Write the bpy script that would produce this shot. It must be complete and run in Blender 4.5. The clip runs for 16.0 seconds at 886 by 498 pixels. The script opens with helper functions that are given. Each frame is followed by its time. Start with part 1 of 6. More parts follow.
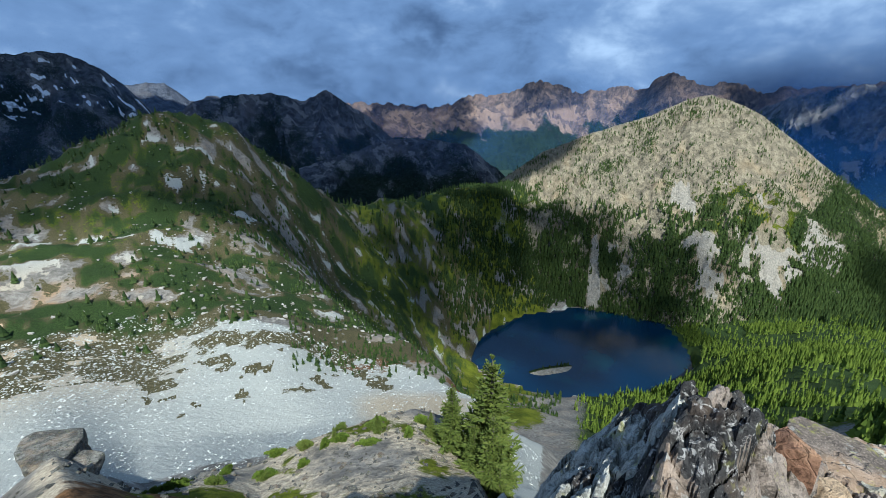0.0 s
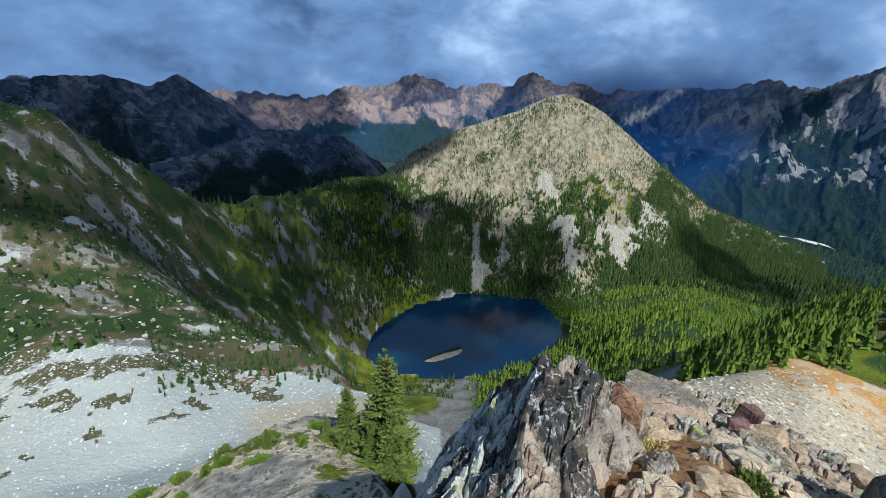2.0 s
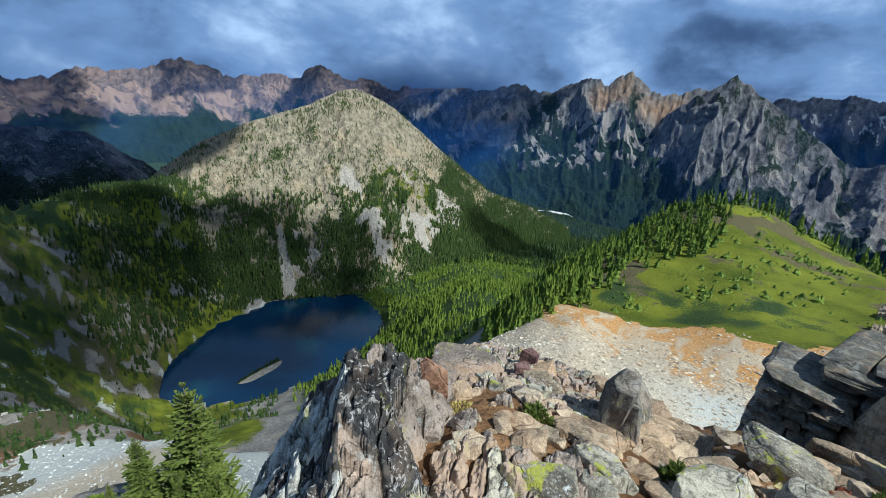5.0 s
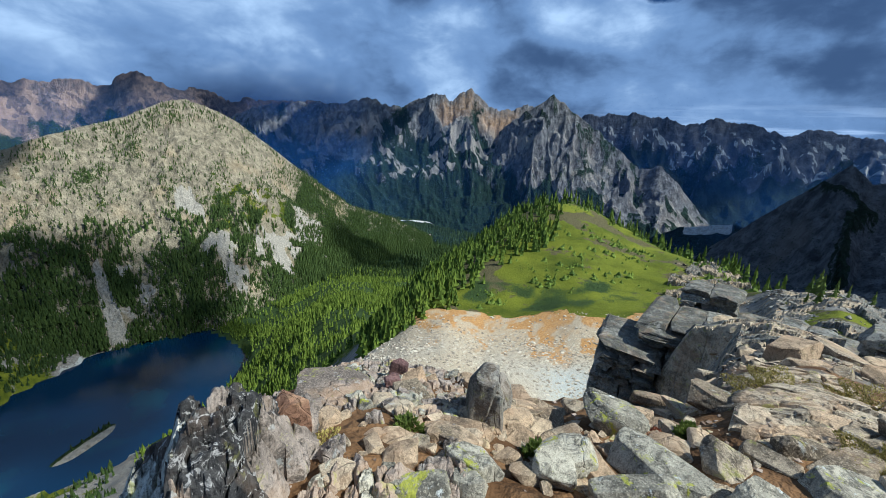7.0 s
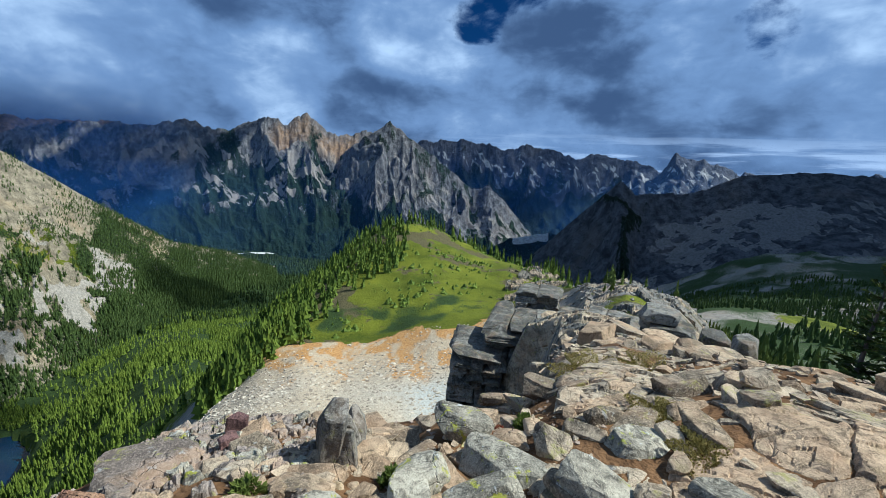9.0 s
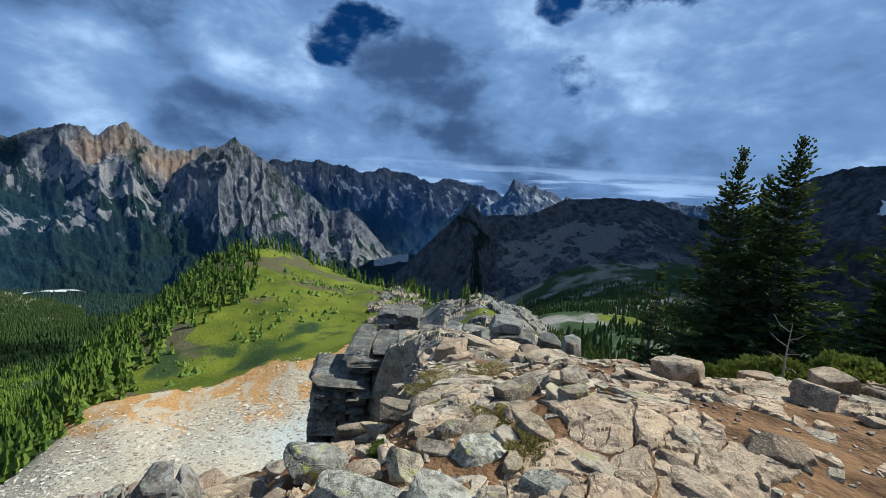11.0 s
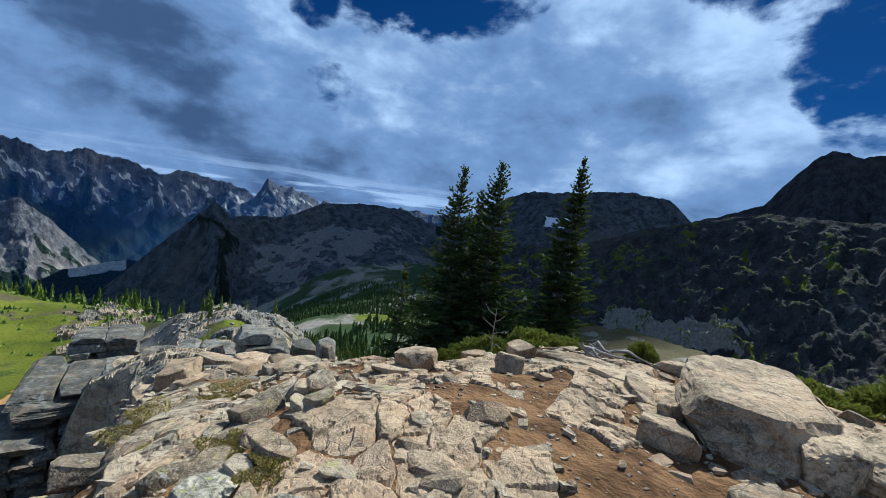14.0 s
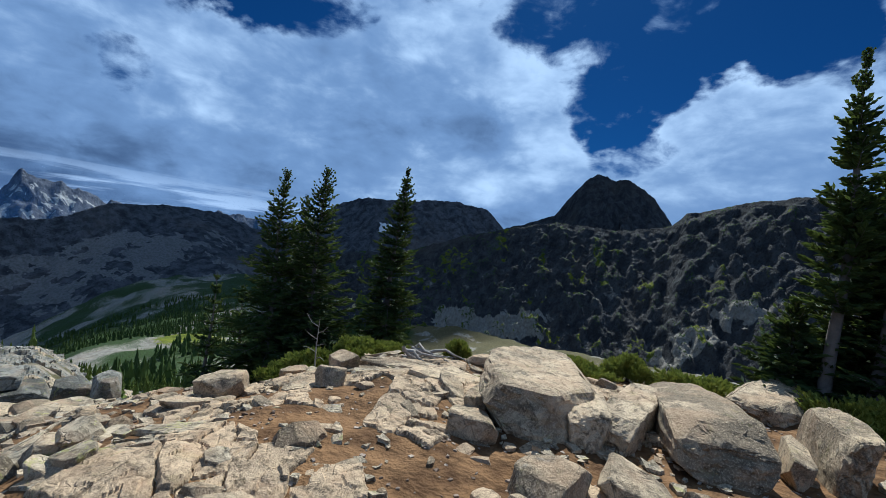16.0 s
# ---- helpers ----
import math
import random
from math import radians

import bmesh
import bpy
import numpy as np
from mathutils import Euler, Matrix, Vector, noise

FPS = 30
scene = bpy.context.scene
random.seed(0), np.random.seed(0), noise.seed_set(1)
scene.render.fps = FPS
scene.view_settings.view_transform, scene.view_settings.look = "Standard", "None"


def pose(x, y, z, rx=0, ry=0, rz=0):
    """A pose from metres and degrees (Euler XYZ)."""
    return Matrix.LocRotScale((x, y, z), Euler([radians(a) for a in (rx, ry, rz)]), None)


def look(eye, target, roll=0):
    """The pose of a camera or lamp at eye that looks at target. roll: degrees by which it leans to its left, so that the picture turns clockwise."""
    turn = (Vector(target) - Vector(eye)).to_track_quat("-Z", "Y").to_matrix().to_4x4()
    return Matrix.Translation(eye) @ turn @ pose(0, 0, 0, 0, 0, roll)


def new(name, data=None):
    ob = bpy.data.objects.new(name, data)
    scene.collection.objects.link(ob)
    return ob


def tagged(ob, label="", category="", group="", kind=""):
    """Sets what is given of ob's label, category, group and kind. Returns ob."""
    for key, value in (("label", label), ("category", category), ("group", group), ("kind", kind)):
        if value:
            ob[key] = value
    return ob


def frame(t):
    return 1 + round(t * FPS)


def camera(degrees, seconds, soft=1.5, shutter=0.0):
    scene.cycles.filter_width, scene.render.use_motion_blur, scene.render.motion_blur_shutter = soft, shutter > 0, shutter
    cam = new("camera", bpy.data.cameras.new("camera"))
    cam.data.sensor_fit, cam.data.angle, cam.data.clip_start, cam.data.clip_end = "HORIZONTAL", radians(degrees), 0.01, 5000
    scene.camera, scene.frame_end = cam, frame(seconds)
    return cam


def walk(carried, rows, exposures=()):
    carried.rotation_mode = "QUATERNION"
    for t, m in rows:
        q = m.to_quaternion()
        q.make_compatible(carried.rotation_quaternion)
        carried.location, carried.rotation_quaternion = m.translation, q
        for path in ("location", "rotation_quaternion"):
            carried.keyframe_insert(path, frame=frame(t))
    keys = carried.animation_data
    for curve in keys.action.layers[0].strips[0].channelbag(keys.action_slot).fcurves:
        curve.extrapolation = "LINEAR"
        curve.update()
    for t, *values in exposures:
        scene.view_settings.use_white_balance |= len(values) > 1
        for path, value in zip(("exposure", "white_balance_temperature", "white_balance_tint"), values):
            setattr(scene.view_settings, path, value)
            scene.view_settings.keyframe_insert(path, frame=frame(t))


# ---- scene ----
FOV = 94.08
# seconds, bearing, tilt, lean (degrees), eye x, y, z (metres)
CAMERA_ROWS = [
    (0.0, -2.95, -18.43, 0.03, 0.000, -0.000, -0.000),
    (0.5, 1.29, -18.77, 0.47, 0.024, -0.005, 0.017),
    (1.0, 5.14, -18.97, 0.88, 0.049, -0.008, 0.031),
    (1.5, 9.49, -19.08, 1.23, 0.070, -0.010, 0.035),
    (2.0, 13.47, -19.15, 1.51, 0.092, -0.010, 0.036),
    (2.5, 18.00, -19.18, 1.87, 0.111, -0.007, 0.036),
    (3.0, 22.23, -19.20, 2.04, 0.132, -0.008, 0.032),
    (3.5, 26.64, -19.22, 2.35, 0.147, -0.006, 0.026),
    (4.0, 31.58, -19.17, 2.68, 0.160, -0.004, 0.023),
    (6.5, 54.62, -17.15, 3.18, 0.243, -0.042, 0.015),
    (7.0, 59.87, -16.17, 3.04, 0.267, -0.053, 0.017),
    (7.5, 64.82, -15.19, 2.88, 0.289, -0.065, 0.018),
    (8.0, 69.95, -14.15, 2.76, 0.305, -0.082, 0.021),
    (8.5, 75.69, -12.98, 2.67, 0.313, -0.110, 0.029),
    (9.0, 80.77, -11.93, 2.69, 0.311, -0.142, 0.043),
    (11.5, 104.76, -7.07, 4.10, 0.258, -0.282, 0.114),
    (12.0, 109.64, -6.45, 4.53, 0.266, -0.313, 0.111),
    (12.5, 114.83, -5.94, 4.98, 0.299, -0.342, 0.098),
    (13.0, 120.90, -5.34, 5.67, 0.336, -0.377, 0.092),
    (13.5, 126.46, -4.88, 6.31, 0.363, -0.407, 0.081),
    (14.0, 132.68, -4.27, 6.90, 0.373, -0.424, 0.068),
    (14.5, 138.14, -3.57, 7.28, 0.354, -0.437, 0.072),
    (15.0, 144.02, -2.67, 7.52, 0.321, -0.462, 0.077),
    (15.5, 149.23, -1.74, 7.35, 0.287, -0.504, 0.095),
    (16.0, 155.06, -0.72, 6.93, 0.256, -0.558, 0.120),
]


def eye_pose(pan, tilt, lean, x, y, z):
    p, q = radians(pan), radians(tilt)
    way = Vector((math.sin(p) * math.cos(q), math.cos(p) * math.cos(q), math.sin(q)))
    eye = Vector((x, y, z))
    return look(eye, eye + way * 10, lean)


cam = camera(FOV, 16.0, soft=0.5)
walk(cam, [(t, eye_pose(*r)) for t, *r in CAMERA_ROWS], exposures=[(0, 0.42, 4900, 4), (16, 0.42, 4900, 4)])

# ---- light ----
SUN_BEARING, SUN_HEIGHT = 168.0, 48.0
sun_way = Vector((math.sin(radians(SUN_BEARING)) * math.cos(radians(SUN_HEIGHT)),
                  math.cos(radians(SUN_BEARING)) * math.cos(radians(SUN_HEIGHT)), math.sin(radians(SUN_HEIGHT))))
sun_data = bpy.data.lights.new("sun", "SUN")
sun_data.energy, sun_data.angle, sun_data.color = 5.4, radians(0.5), (1.0, 0.86, 0.66)
sun = new("sun", sun_data)
sun.matrix_world = look(sun_way * 50, (0, 0, 0))


class Nodes:
    """Short hand for building a node tree."""

    def __init__(self, tree):
        self.tree, self.nodes, self.links = tree, tree.nodes, tree.links
        self.nodes.clear()

    def add(self, kind, ins=None, **props):
        n = self.nodes.new(kind)
        for k, v in props.items():
            if k == "operation":
                n.operation = v
            elif k == "blend_type":
                n.blend_type = v
            elif k == "data_type":
                n.data_type = v
            elif k == "attribute_name":
                n.attribute_name = v
            elif k == "feature":
                n.feature = v
            elif k == "sky_type":
                n.sky_type = v
            elif k == "interpolation_type":
                n.interpolation_type = v
        for k, v in (ins or {}).items():
            self.put(n.inputs[k], v)
        return n

    def put(self, socket, v):
        if isinstance(v, bpy.types.NodeSocket):
            self.links.new(v, socket)
        elif isinstance(v, bpy.types.Node):
            self.links.new(v.outputs[0], socket)
        elif isinstance(v, (tuple, list)) and len(v) == 3 and socket.type == "RGBA":
            socket.default_value = (*v, 1)
        else:
            socket.default_value = v

    def math(self, op, a, b=0.0, c=0.0):
        return self.add("ShaderNodeMath", {0: a, 1: b, 2: c}, operation=op).outputs[0]

    def mix(self, f, a, b, mode="MIX"):
        n = self.add("ShaderNodeMix", None, data_type="RGBA", blend_type=mode)
        self.put(n.inputs[0], f), self.put(n.inputs[6], a), self.put(n.inputs[7], b)
        return n.outputs[2]

    def noise(self, scale, detail=4.0, rough=0.55, vec=None, warp=0.0):
        n = self.add("ShaderNodeTexNoise", {"Scale": scale, "Detail": detail, "Roughness": rough, "Distortion": warp})
        if vec is not None:
            self.put(n.inputs["Vector"], vec)
        return n.outputs[0]

    def step(self, v, lo, hi, a=0.0, b=1.0):
        n = self.add("ShaderNodeMapRange", {0: v, 1: lo, 2: hi, 3: a, 4: b}, interpolation_type="SMOOTHSTEP")
        return n.outputs[0]

    def attr(self, name):
        return self.add("ShaderNodeAttribute", None, attribute_name=name).outputs["Fac"]


world = bpy.data.worlds.new("sky")
world.use_nodes = True
scene.world = world
N = Nodes(world.node_tree)
sky = N.add("ShaderNodeTexSky", None, sky_type="NISHITA")
sky.sun_disc, sky.sun_elevation, sky.sun_rotation = False, radians(SUN_HEIGHT), radians(SUN_BEARING)
sky.altitude, sky.ozone_density = 2000, 2.0
geo = N.add("ShaderNodeTexCoord").outputs["Generated"]
sep = N.add("ShaderNodeSeparateXYZ", {0: geo})


def shifted(dx, dy, dz, flatten):
    v = N.add("ShaderNodeVectorMath", {0: geo, 1: (1.0, 1.0, flatten)}, operation="MULTIPLY").outputs[0]
    return N.add("ShaderNodeVectorMath", {0: v, 1: (dx, dy, dz)}, operation="ADD").outputs[0]


# where the deck is torn open, where it is lit from behind and where its base hangs dark: bearing, height, half width (degrees), weight
GAPS = ((86.5, 18, 4.5, 0.8), (111, 23, 3.5, 0.7), (121, 28, 6.5, 0.9), (130, 28, 6.5, 0.9), (114, 14.5, 2.5, 0.5), (176, 20.5, 5.5, 1.0), (167, 28, 6, 0.9),
        (186, 29, 8, 0.8), (178, 15, 4, 0.6), (150, 34, 5, 0.7), (197, 22, 4, 0.6), (184, 22, 4, 0.5), (192, 25, 5, 0.7))
LIT = ((18, 7.3, 7, 0.9), (36, 8.5, 8, 0.9), (58, 8.4, 7, 1.0), (44, 11.5, 6, 0.6), (77.5, 14.5, 7, 1.1), (92, 7, 6, 0.6), (103, 21, 7, 0.7), (124, 16, 14, 0.55),
       (151, 9, 9, 0.8), (114, 16, 8, 0.5), (153, 25, 11, 0.6), (167, 19, 7, 1.15), (189, 18.5, 9, 0.6), (186, 11, 9, 0.6), (-40, 8, 12, 0.5), (166, 11, 8, 0.5))
DARK = ((-25, 5.5, 16, 0.2), (6, 10, 9, 0.2), (-12, 3.5, 9, 0.2), (50, 5, 7, 0.5), (93, 11.6, 9, 1.1), (52.5, 16.5, 11, 0.8), (97, 17, 7, 1.1), (66, 6, 7, 0.7),
        (110, 8, 11, 0.8), (156, 14, 6, 0.6), (32, 4, 8, 0.7), (136, 9, 9, 0.4), (70, 20, 9, 0.5))
WIDE = 1.7
ragged = N.add("ShaderNodeTexNoise", {"Vector": shifted(3.1, 1.4, 0.2, 1.3), "Scale": 4.5, "Detail": 6.0, "Roughness": 0.55}).outputs["Color"]
ragged = N.add("ShaderNodeVectorMath", {0: ragged, 1: (0.5, 0.5, 0.5)}, operation="SUBTRACT").outputs[0]
ragged = N.add("ShaderNodeVectorMath", {0: ragged, 1: (0.34, 0.34, 0.34), 2: shifted(0, 0, 0, WIDE)}, operation="MULTIPLY_ADD").outputs[0]
ragged = N.add("ShaderNodeVectorMath", {0: ragged}, operation="NORMALIZE").outputs[0]


def swell(rows):
    """Soft heaps in the directions given, added up."""
    total = 0.0
    for bearing, high, wide, weight in rows:
        b, e = radians(bearing), radians(high)
        way = Vector((math.sin(b) * math.cos(e), math.cos(b) * math.cos(e), math.sin(e) * WIDE)).normalized()
        dot = N.add("ShaderNodeVectorMath", {0: ragged, 1: way}, operation="DOT_PRODUCT").outputs["Value"]
        total = N.math("ADD", N.step(dot, math.cos(radians(1.5 * wide)), math.cos(radians(0.3 * wide)), 0.0, weight), total)
    return total


def puffs(scale, vec):
    """Round heaps with dark creases between them."""
    return N.math("MULTIPLY", N.math("ABSOLUTE", N.math("SUBTRACT", N.noise(scale, 1.5, 0.5, vec, 0.5), 0.5)), 5.0)


heap = shifted(0.7, 4.0, 1.0, 1.8)
puff = N.math("ADD", N.math("MULTIPLY", puffs(4.5, heap), 0.5), N.math("MULTIPLY_ADD", puffs(10.0, heap), 0.32, N.math("MULTIPLY", puffs(22.0, heap), 0.18)))
body = N.noise(2.4, 5.0, 0.50, shifted(3.1, 1.4, 0.2, 1.8), 0.3)
above = N.noise(2.4, 4.0, 0.50, shifted(3.12, 1.34, 0.27, 1.8), 0.3)
tuft = N.noise(8.0, 7.0, 0.62, shifted(0.2, 4.0, 1.0, 2.0), 0.3)
torn = swell(GAPS)
cover = N.math("SUBTRACT", N.math("MULTIPLY_ADD", tuft, 1.5, N.math("MULTIPLY_ADD", puff, 0.35, 0.05)), torn)
cloud = N.step(cover, 0.02, 0.62)
tone = N.math("MULTIPLY_ADD", swell(LIT), 0.24, N.math("MULTIPLY_ADD", swell(DARK), -0.22, 0.38))
tone = N.math("ADD", tone, N.math("MULTIPLY", N.math("SUBTRACT", body, above), 1.5))
tone = N.math("ADD", tone, N.math("MULTIPLY_ADD", tuft, 0.82, N.math("MULTIPLY_ADD", puff, 0.26, -0.53)))
tone = N.math("ADD", tone, N.step(cover, 0.95, 0.35, 0.0, 0.12))
cloudc = N.mix(N.step(tone, -0.12, 0.44), (0.066, 0.098, 0.168), (0.215, 0.290, 0.420))
cloudc = N.mix(N.step(tone, 0.36, 1.0), cloudc, (0.60, 0.67, 0.75))
# bright streaks of far cloud low in the east
low = N.noise(3.0, 6.0, 0.6, shifted(5.0, 2.0, 0.0, 14.0), 0.3)
east = N.step(N.add("ShaderNodeVectorMath", {0: geo, 1: (0.94, -0.33, 0.0)}, operation="DOT_PRODUCT").outputs["Value"], 0.80, 0.97)
cloudc = N.mix(N.math("MULTIPLY", east, N.math("MULTIPLY", N.step(sep.outputs[2], 0.09, 0.02), N.step(low, 0.46, 0.60))), cloudc, (0.50, 0.57, 0.68))
# a rain curtain in the north-east
rain = N.add("ShaderNodeVectorMath", {0: geo, 1: (0.616, 0.788, 0.0)}, operation="DOT_PRODUCT").outputs["Value"]
rain = N.math("MULTIPLY", N.step(rain, 0.965, 0.998), N.step(sep.outputs[2], 0.13, 0.03))
cloudc = N.mix(N.math("MULTIPLY", rain, 0.85), cloudc, (0.030, 0.050, 0.105))
blue = N.add("ShaderNodeVectorMath", {0: sky.outputs[0], 3: 0.020}, operation="SCALE").outputs[0]
blue = N.mix(1.0, blue, (0.32, 0.75, 1.30), "MULTIPLY")
skyc = N.mix(cloud, blue, cloudc)
ground_side = N.step(sep.outputs[2], -0.12, 0.0)
bg = N.add("ShaderNodeBackground", {0: N.mix(ground_side, (0.03, 0.045, 0.07), skyc), 1: 0.8})
N.add("ShaderNodeOutputWorld", {0: bg})

# ---- numeric noise ----
def hash2(ix, iy, seed):
    h = (ix.astype(np.int64) * 374761393 + iy.astype(np.int64) * 668265263 + seed * 1442695041) & 0xFFFFFFFF
    h = ((h ^ (h >> 13)) * 1274126177) & 0xFFFFFFFF
    return ((h ^ (h >> 16)) & 0xFFFF) / 65535.0


def value2(x, y, seed=0):
    ix, iy = np.floor(x), np.floor(y)
    fx, fy = x - ix, y - iy
    fx, fy = fx * fx * fx * (fx * (fx * 6 - 15) + 10), fy * fy * fy * (fy * (fy * 6 - 15) + 10)
    a, b = hash2(ix, iy, seed), hash2(ix + 1, iy, seed)
    c, d = hash2(ix, iy + 1, seed), hash2(ix + 1, iy + 1, seed)
    return (a + (b - a) * fx) * (1 - fy) + (c + (d - c) * fx) * fy - 0.5


def fbm(x, y, octaves=4, seed=0, gain=0.5):
    s, amp = 0.0, 1.0
    for k in range(octaves):
        s = s + amp * value2(x, y, seed + 17 * k)
        x, y, amp = x * 2.03 + 5.1, y * 2.03 - 3.7, amp * gain
    return s


def ridged(x, y, octaves=4, seed=0):
    s, amp = 0.0, 1.0
    for k in range(octaves):
        s = s + amp * (1 - 4 * np.abs(value2(x, y, seed + 31 * k)))
        x, y, amp = x * 2.1 + 1.3, y * 2.1 + 9.2, amp * 0.5
    return s * 0.5


def smooth(v, lo, hi):
    q = np.clip((v - lo) / (hi - lo), 0, 1)
    return q * q * (3 - 2 * q)


def window(v, lo, hi, soft):
    return smooth(v, lo - soft, lo + soft) * (1 - smooth(v, hi - soft, hi + soft))


def polar(bearing, d):
    b = np.radians(bearing)
    return d * np.sin(b), d * np.cos(b)


def grid_mesh(name, x, y, z, material, closed=False, masks=None):
    rows, cols = x.shape
    idx = np.arange(rows * cols).reshape(rows, cols)
    if closed:
        nxt = np.roll(idx, -1, axis=1)
        quads = np.stack([idx[:-1], idx[1:], nxt[1:], nxt[:-1]], -1).reshape(-1, 4)
    else:
        quads = np.stack([idx[:-1, :-1], idx[1:, :-1], idx[1:, 1:], idx[:-1, 1:]], -1).reshape(-1, 4)
    return raw_mesh(name, np.stack([x, y, z], -1).reshape(-1, 3), quads, material, masks, True)


def raw_mesh(name, verts, faces, material, masks=None, soft=False):
    """A mesh from number arrays: verts n x 3, faces m x k."""
    me = bpy.data.meshes.new(name)
    n, (m, k) = len(verts), faces.shape
    me.vertices.add(n), me.loops.add(m * k), me.polygons.add(m)
    me.vertices.foreach_set("co", np.ascontiguousarray(verts, dtype=np.float32).ravel())
    me.loops.foreach_set("vertex_index", np.ascontiguousarray(faces, dtype=np.int32).ravel())
    me.polygons.foreach_set("loop_start", np.arange(0, m * k, k, dtype=np.int32))
    me.polygons.foreach_set("use_smooth", np.full(m, soft, dtype=bool))
    me.update(calc_edges=True)
    for key, val in (masks or {}).items():
        at = me.attributes.new(key, "FLOAT", "POINT")
        at.data.foreach_set("value", np.ascontiguousarray(val, dtype=np.float32).ravel())
    me.materials.append(material)
    return me

# ---- materials ----
def material(name):
    m = bpy.data.materials.new(name)
    m.use_nodes = True
    return m, Nodes(m.node_tree)


def finish(N, colour, rough=0.9, bump=None, strength=0.5, distance=1.0, metallic=0.0, spec=0.3):
    b = N.add("ShaderNodeBsdfPrincipled", {"Base Color": colour, "Roughness": rough, "Metallic": metallic, "Specular IOR Level": spec})
    if bump is not None:
        N.put(b.inputs["Normal"], N.add("ShaderNodeBump", {"Strength": strength, "Distance": distance, "Height": bump}).outputs[0])
    N.add("ShaderNodeOutputMaterial", {0: b})


def land_material(name, size, rock_a, rock_b, grass=(0.088, 0.122, 0.009), shrub=(0.028, 0.045, 0.012), scree=(0.64, 0.64, 0.60),
                  warm=(0.52, 0.27, 0.085), bump=1.0):
    """Rock with grass, shrub, scree, ochre soil and snow where the mesh says so; size: metres of the middle grain."""
    rock_a, rock_b, scree, warm = (tuple(0.84 * c for c in q) for q in (rock_a, rock_b, scree, warm))
    m, N = material(name)
    geo = N.add("ShaderNodeNewGeometry")
    pos = geo.outputs["Position"]
    flat = N.math("MULTIPLY_ADD", N.add("ShaderNodeSeparateXYZ", {0: geo.outputs["Normal"]}).outputs[2], 0.9, -0.72)
    k = 1.0 / size
    if size > 5:
        pos = N.add("ShaderNodeVectorMath", {0: pos, 1: (1.0, 1.0, 0.6)}, operation="MULTIPLY").outputs[0]
    big, mid, fine = N.noise(0.13 * k, 5, 0.6, pos), N.noise(k, 6, 0.62, pos, 0.3), N.noise(6 * k, 5, 0.65, pos)
    cells = N.add("ShaderNodeTexVoronoi", {"Vector": pos, "Scale": 3.1 * k}).outputs[0]
    rock = N.mix(N.step(mid, 0.33, 0.68), rock_a, rock_b)
    rock = N.mix(N.math("MULTIPLY", N.step(fine, 0.50, 0.70), 0.75), rock, tuple(c * 0.4 for c in rock_a))
    rock = N.mix(N.math("MULTIPLY", N.step(big, 0.5, 0.7), 0.5), rock, (rock_b[0] * 1.15, rock_b[1] * 0.98, rock_b[2] * 0.8))

    def patch(name, col_a, col_b, below, noise_in, width, grit, soft=0.05):
        a = N.attr(name)
        if name in ("grass", "shrub"):
            a = N.math("MULTIPLY", a, N.math("ADD", flat, 1.0))
        edge = N.math("ADD", a, N.math("MULTIPLY_ADD", noise_in, width, -0.5 * width))
        return N.mix(N.step(edge, 0.5 - soft, 0.5 + soft), below, N.mix(N.step(grit, 0.35, 0.65), col_a, col_b))

    half = lambda c, f: tuple(x * f for x in c)
    tan = N.attr("tan")
    c = patch("scree", N.mix(tan, half(scree, 0.62), (0.29, 0.22, 0.14)), N.mix(tan, half(scree, 0.98), (0.57, 0.475, 0.32)), rock, mid, 0.9, N.noise((16 if size < 5 else 4) * k, 4, 0.7, pos), 0.10)
    c = patch("warm", half(warm, 0.7), (warm[0] * 1.2, warm[1] * 1.35, warm[2] * 1.6), c, N.math("MULTIPLY_ADD", big, 0.6, N.math("MULTIPLY", fine, 0.4)), 0.9, fine, 0.32)
    c = patch("dirt", (0.080, 0.042, 0.018), (0.200, 0.112, 0.050), c, mid, 0.7, fine)
    c = patch("heath", (0.042, 0.040, 0.017), (0.135, 0.115, 0.055), c, mid, 1.0, fine)
    c = patch("grass", half(grass, 0.5), (grass[0] * 1.8, grass[1] * 1.4, grass[2] * 1.5), c, mid, 1.3, N.math("MULTIPLY_ADD", big, 0.6, N.math("MULTIPLY", fine, 0.4)))
    c = patch("shrub", half(shrub, 0.6), half(shrub, 1.6), c, fine, 1.6, fine)
    c = patch("snow", (0.75, 0.78, 0.82), (0.82, 0.83, 0.85), c, mid, 0.9, fine)
    if size > 10:
        # Flat tree crowns; the shade between them is painted as darker colour.
        crowns = N.add("ShaderNodeTexVoronoi", {"Vector": pos, "Scale": 0.11}).outputs[0]
        c = N.mix(N.math("MULTIPLY", N.step(crowns, 0.3, 0.75), N.step(N.attr("shrub"), 0.4, 0.7, 0.0, 0.6)), c, half(shrub, 0.3))
    height = N.math("ADD", N.math("MULTIPLY", mid, 1.0), N.math("MULTIPLY_ADD", fine, 0.5, N.math("MULTIPLY", cells, 0.25)))
    finish(N, c, 0.93, height, 1.0 * bump, (0.35 if size < 5 else 0.45) * size, spec=0.12)
    return m


def at_slot(masks, shape):
    out = {}
    for key in ("grass", "shrub", "scree", "warm", "snow", "dirt", "heath", "tan"):
        v = masks.get(key)
        out[key] = np.zeros(shape) if v is None else np.broadcast_to(v, shape)
    return out


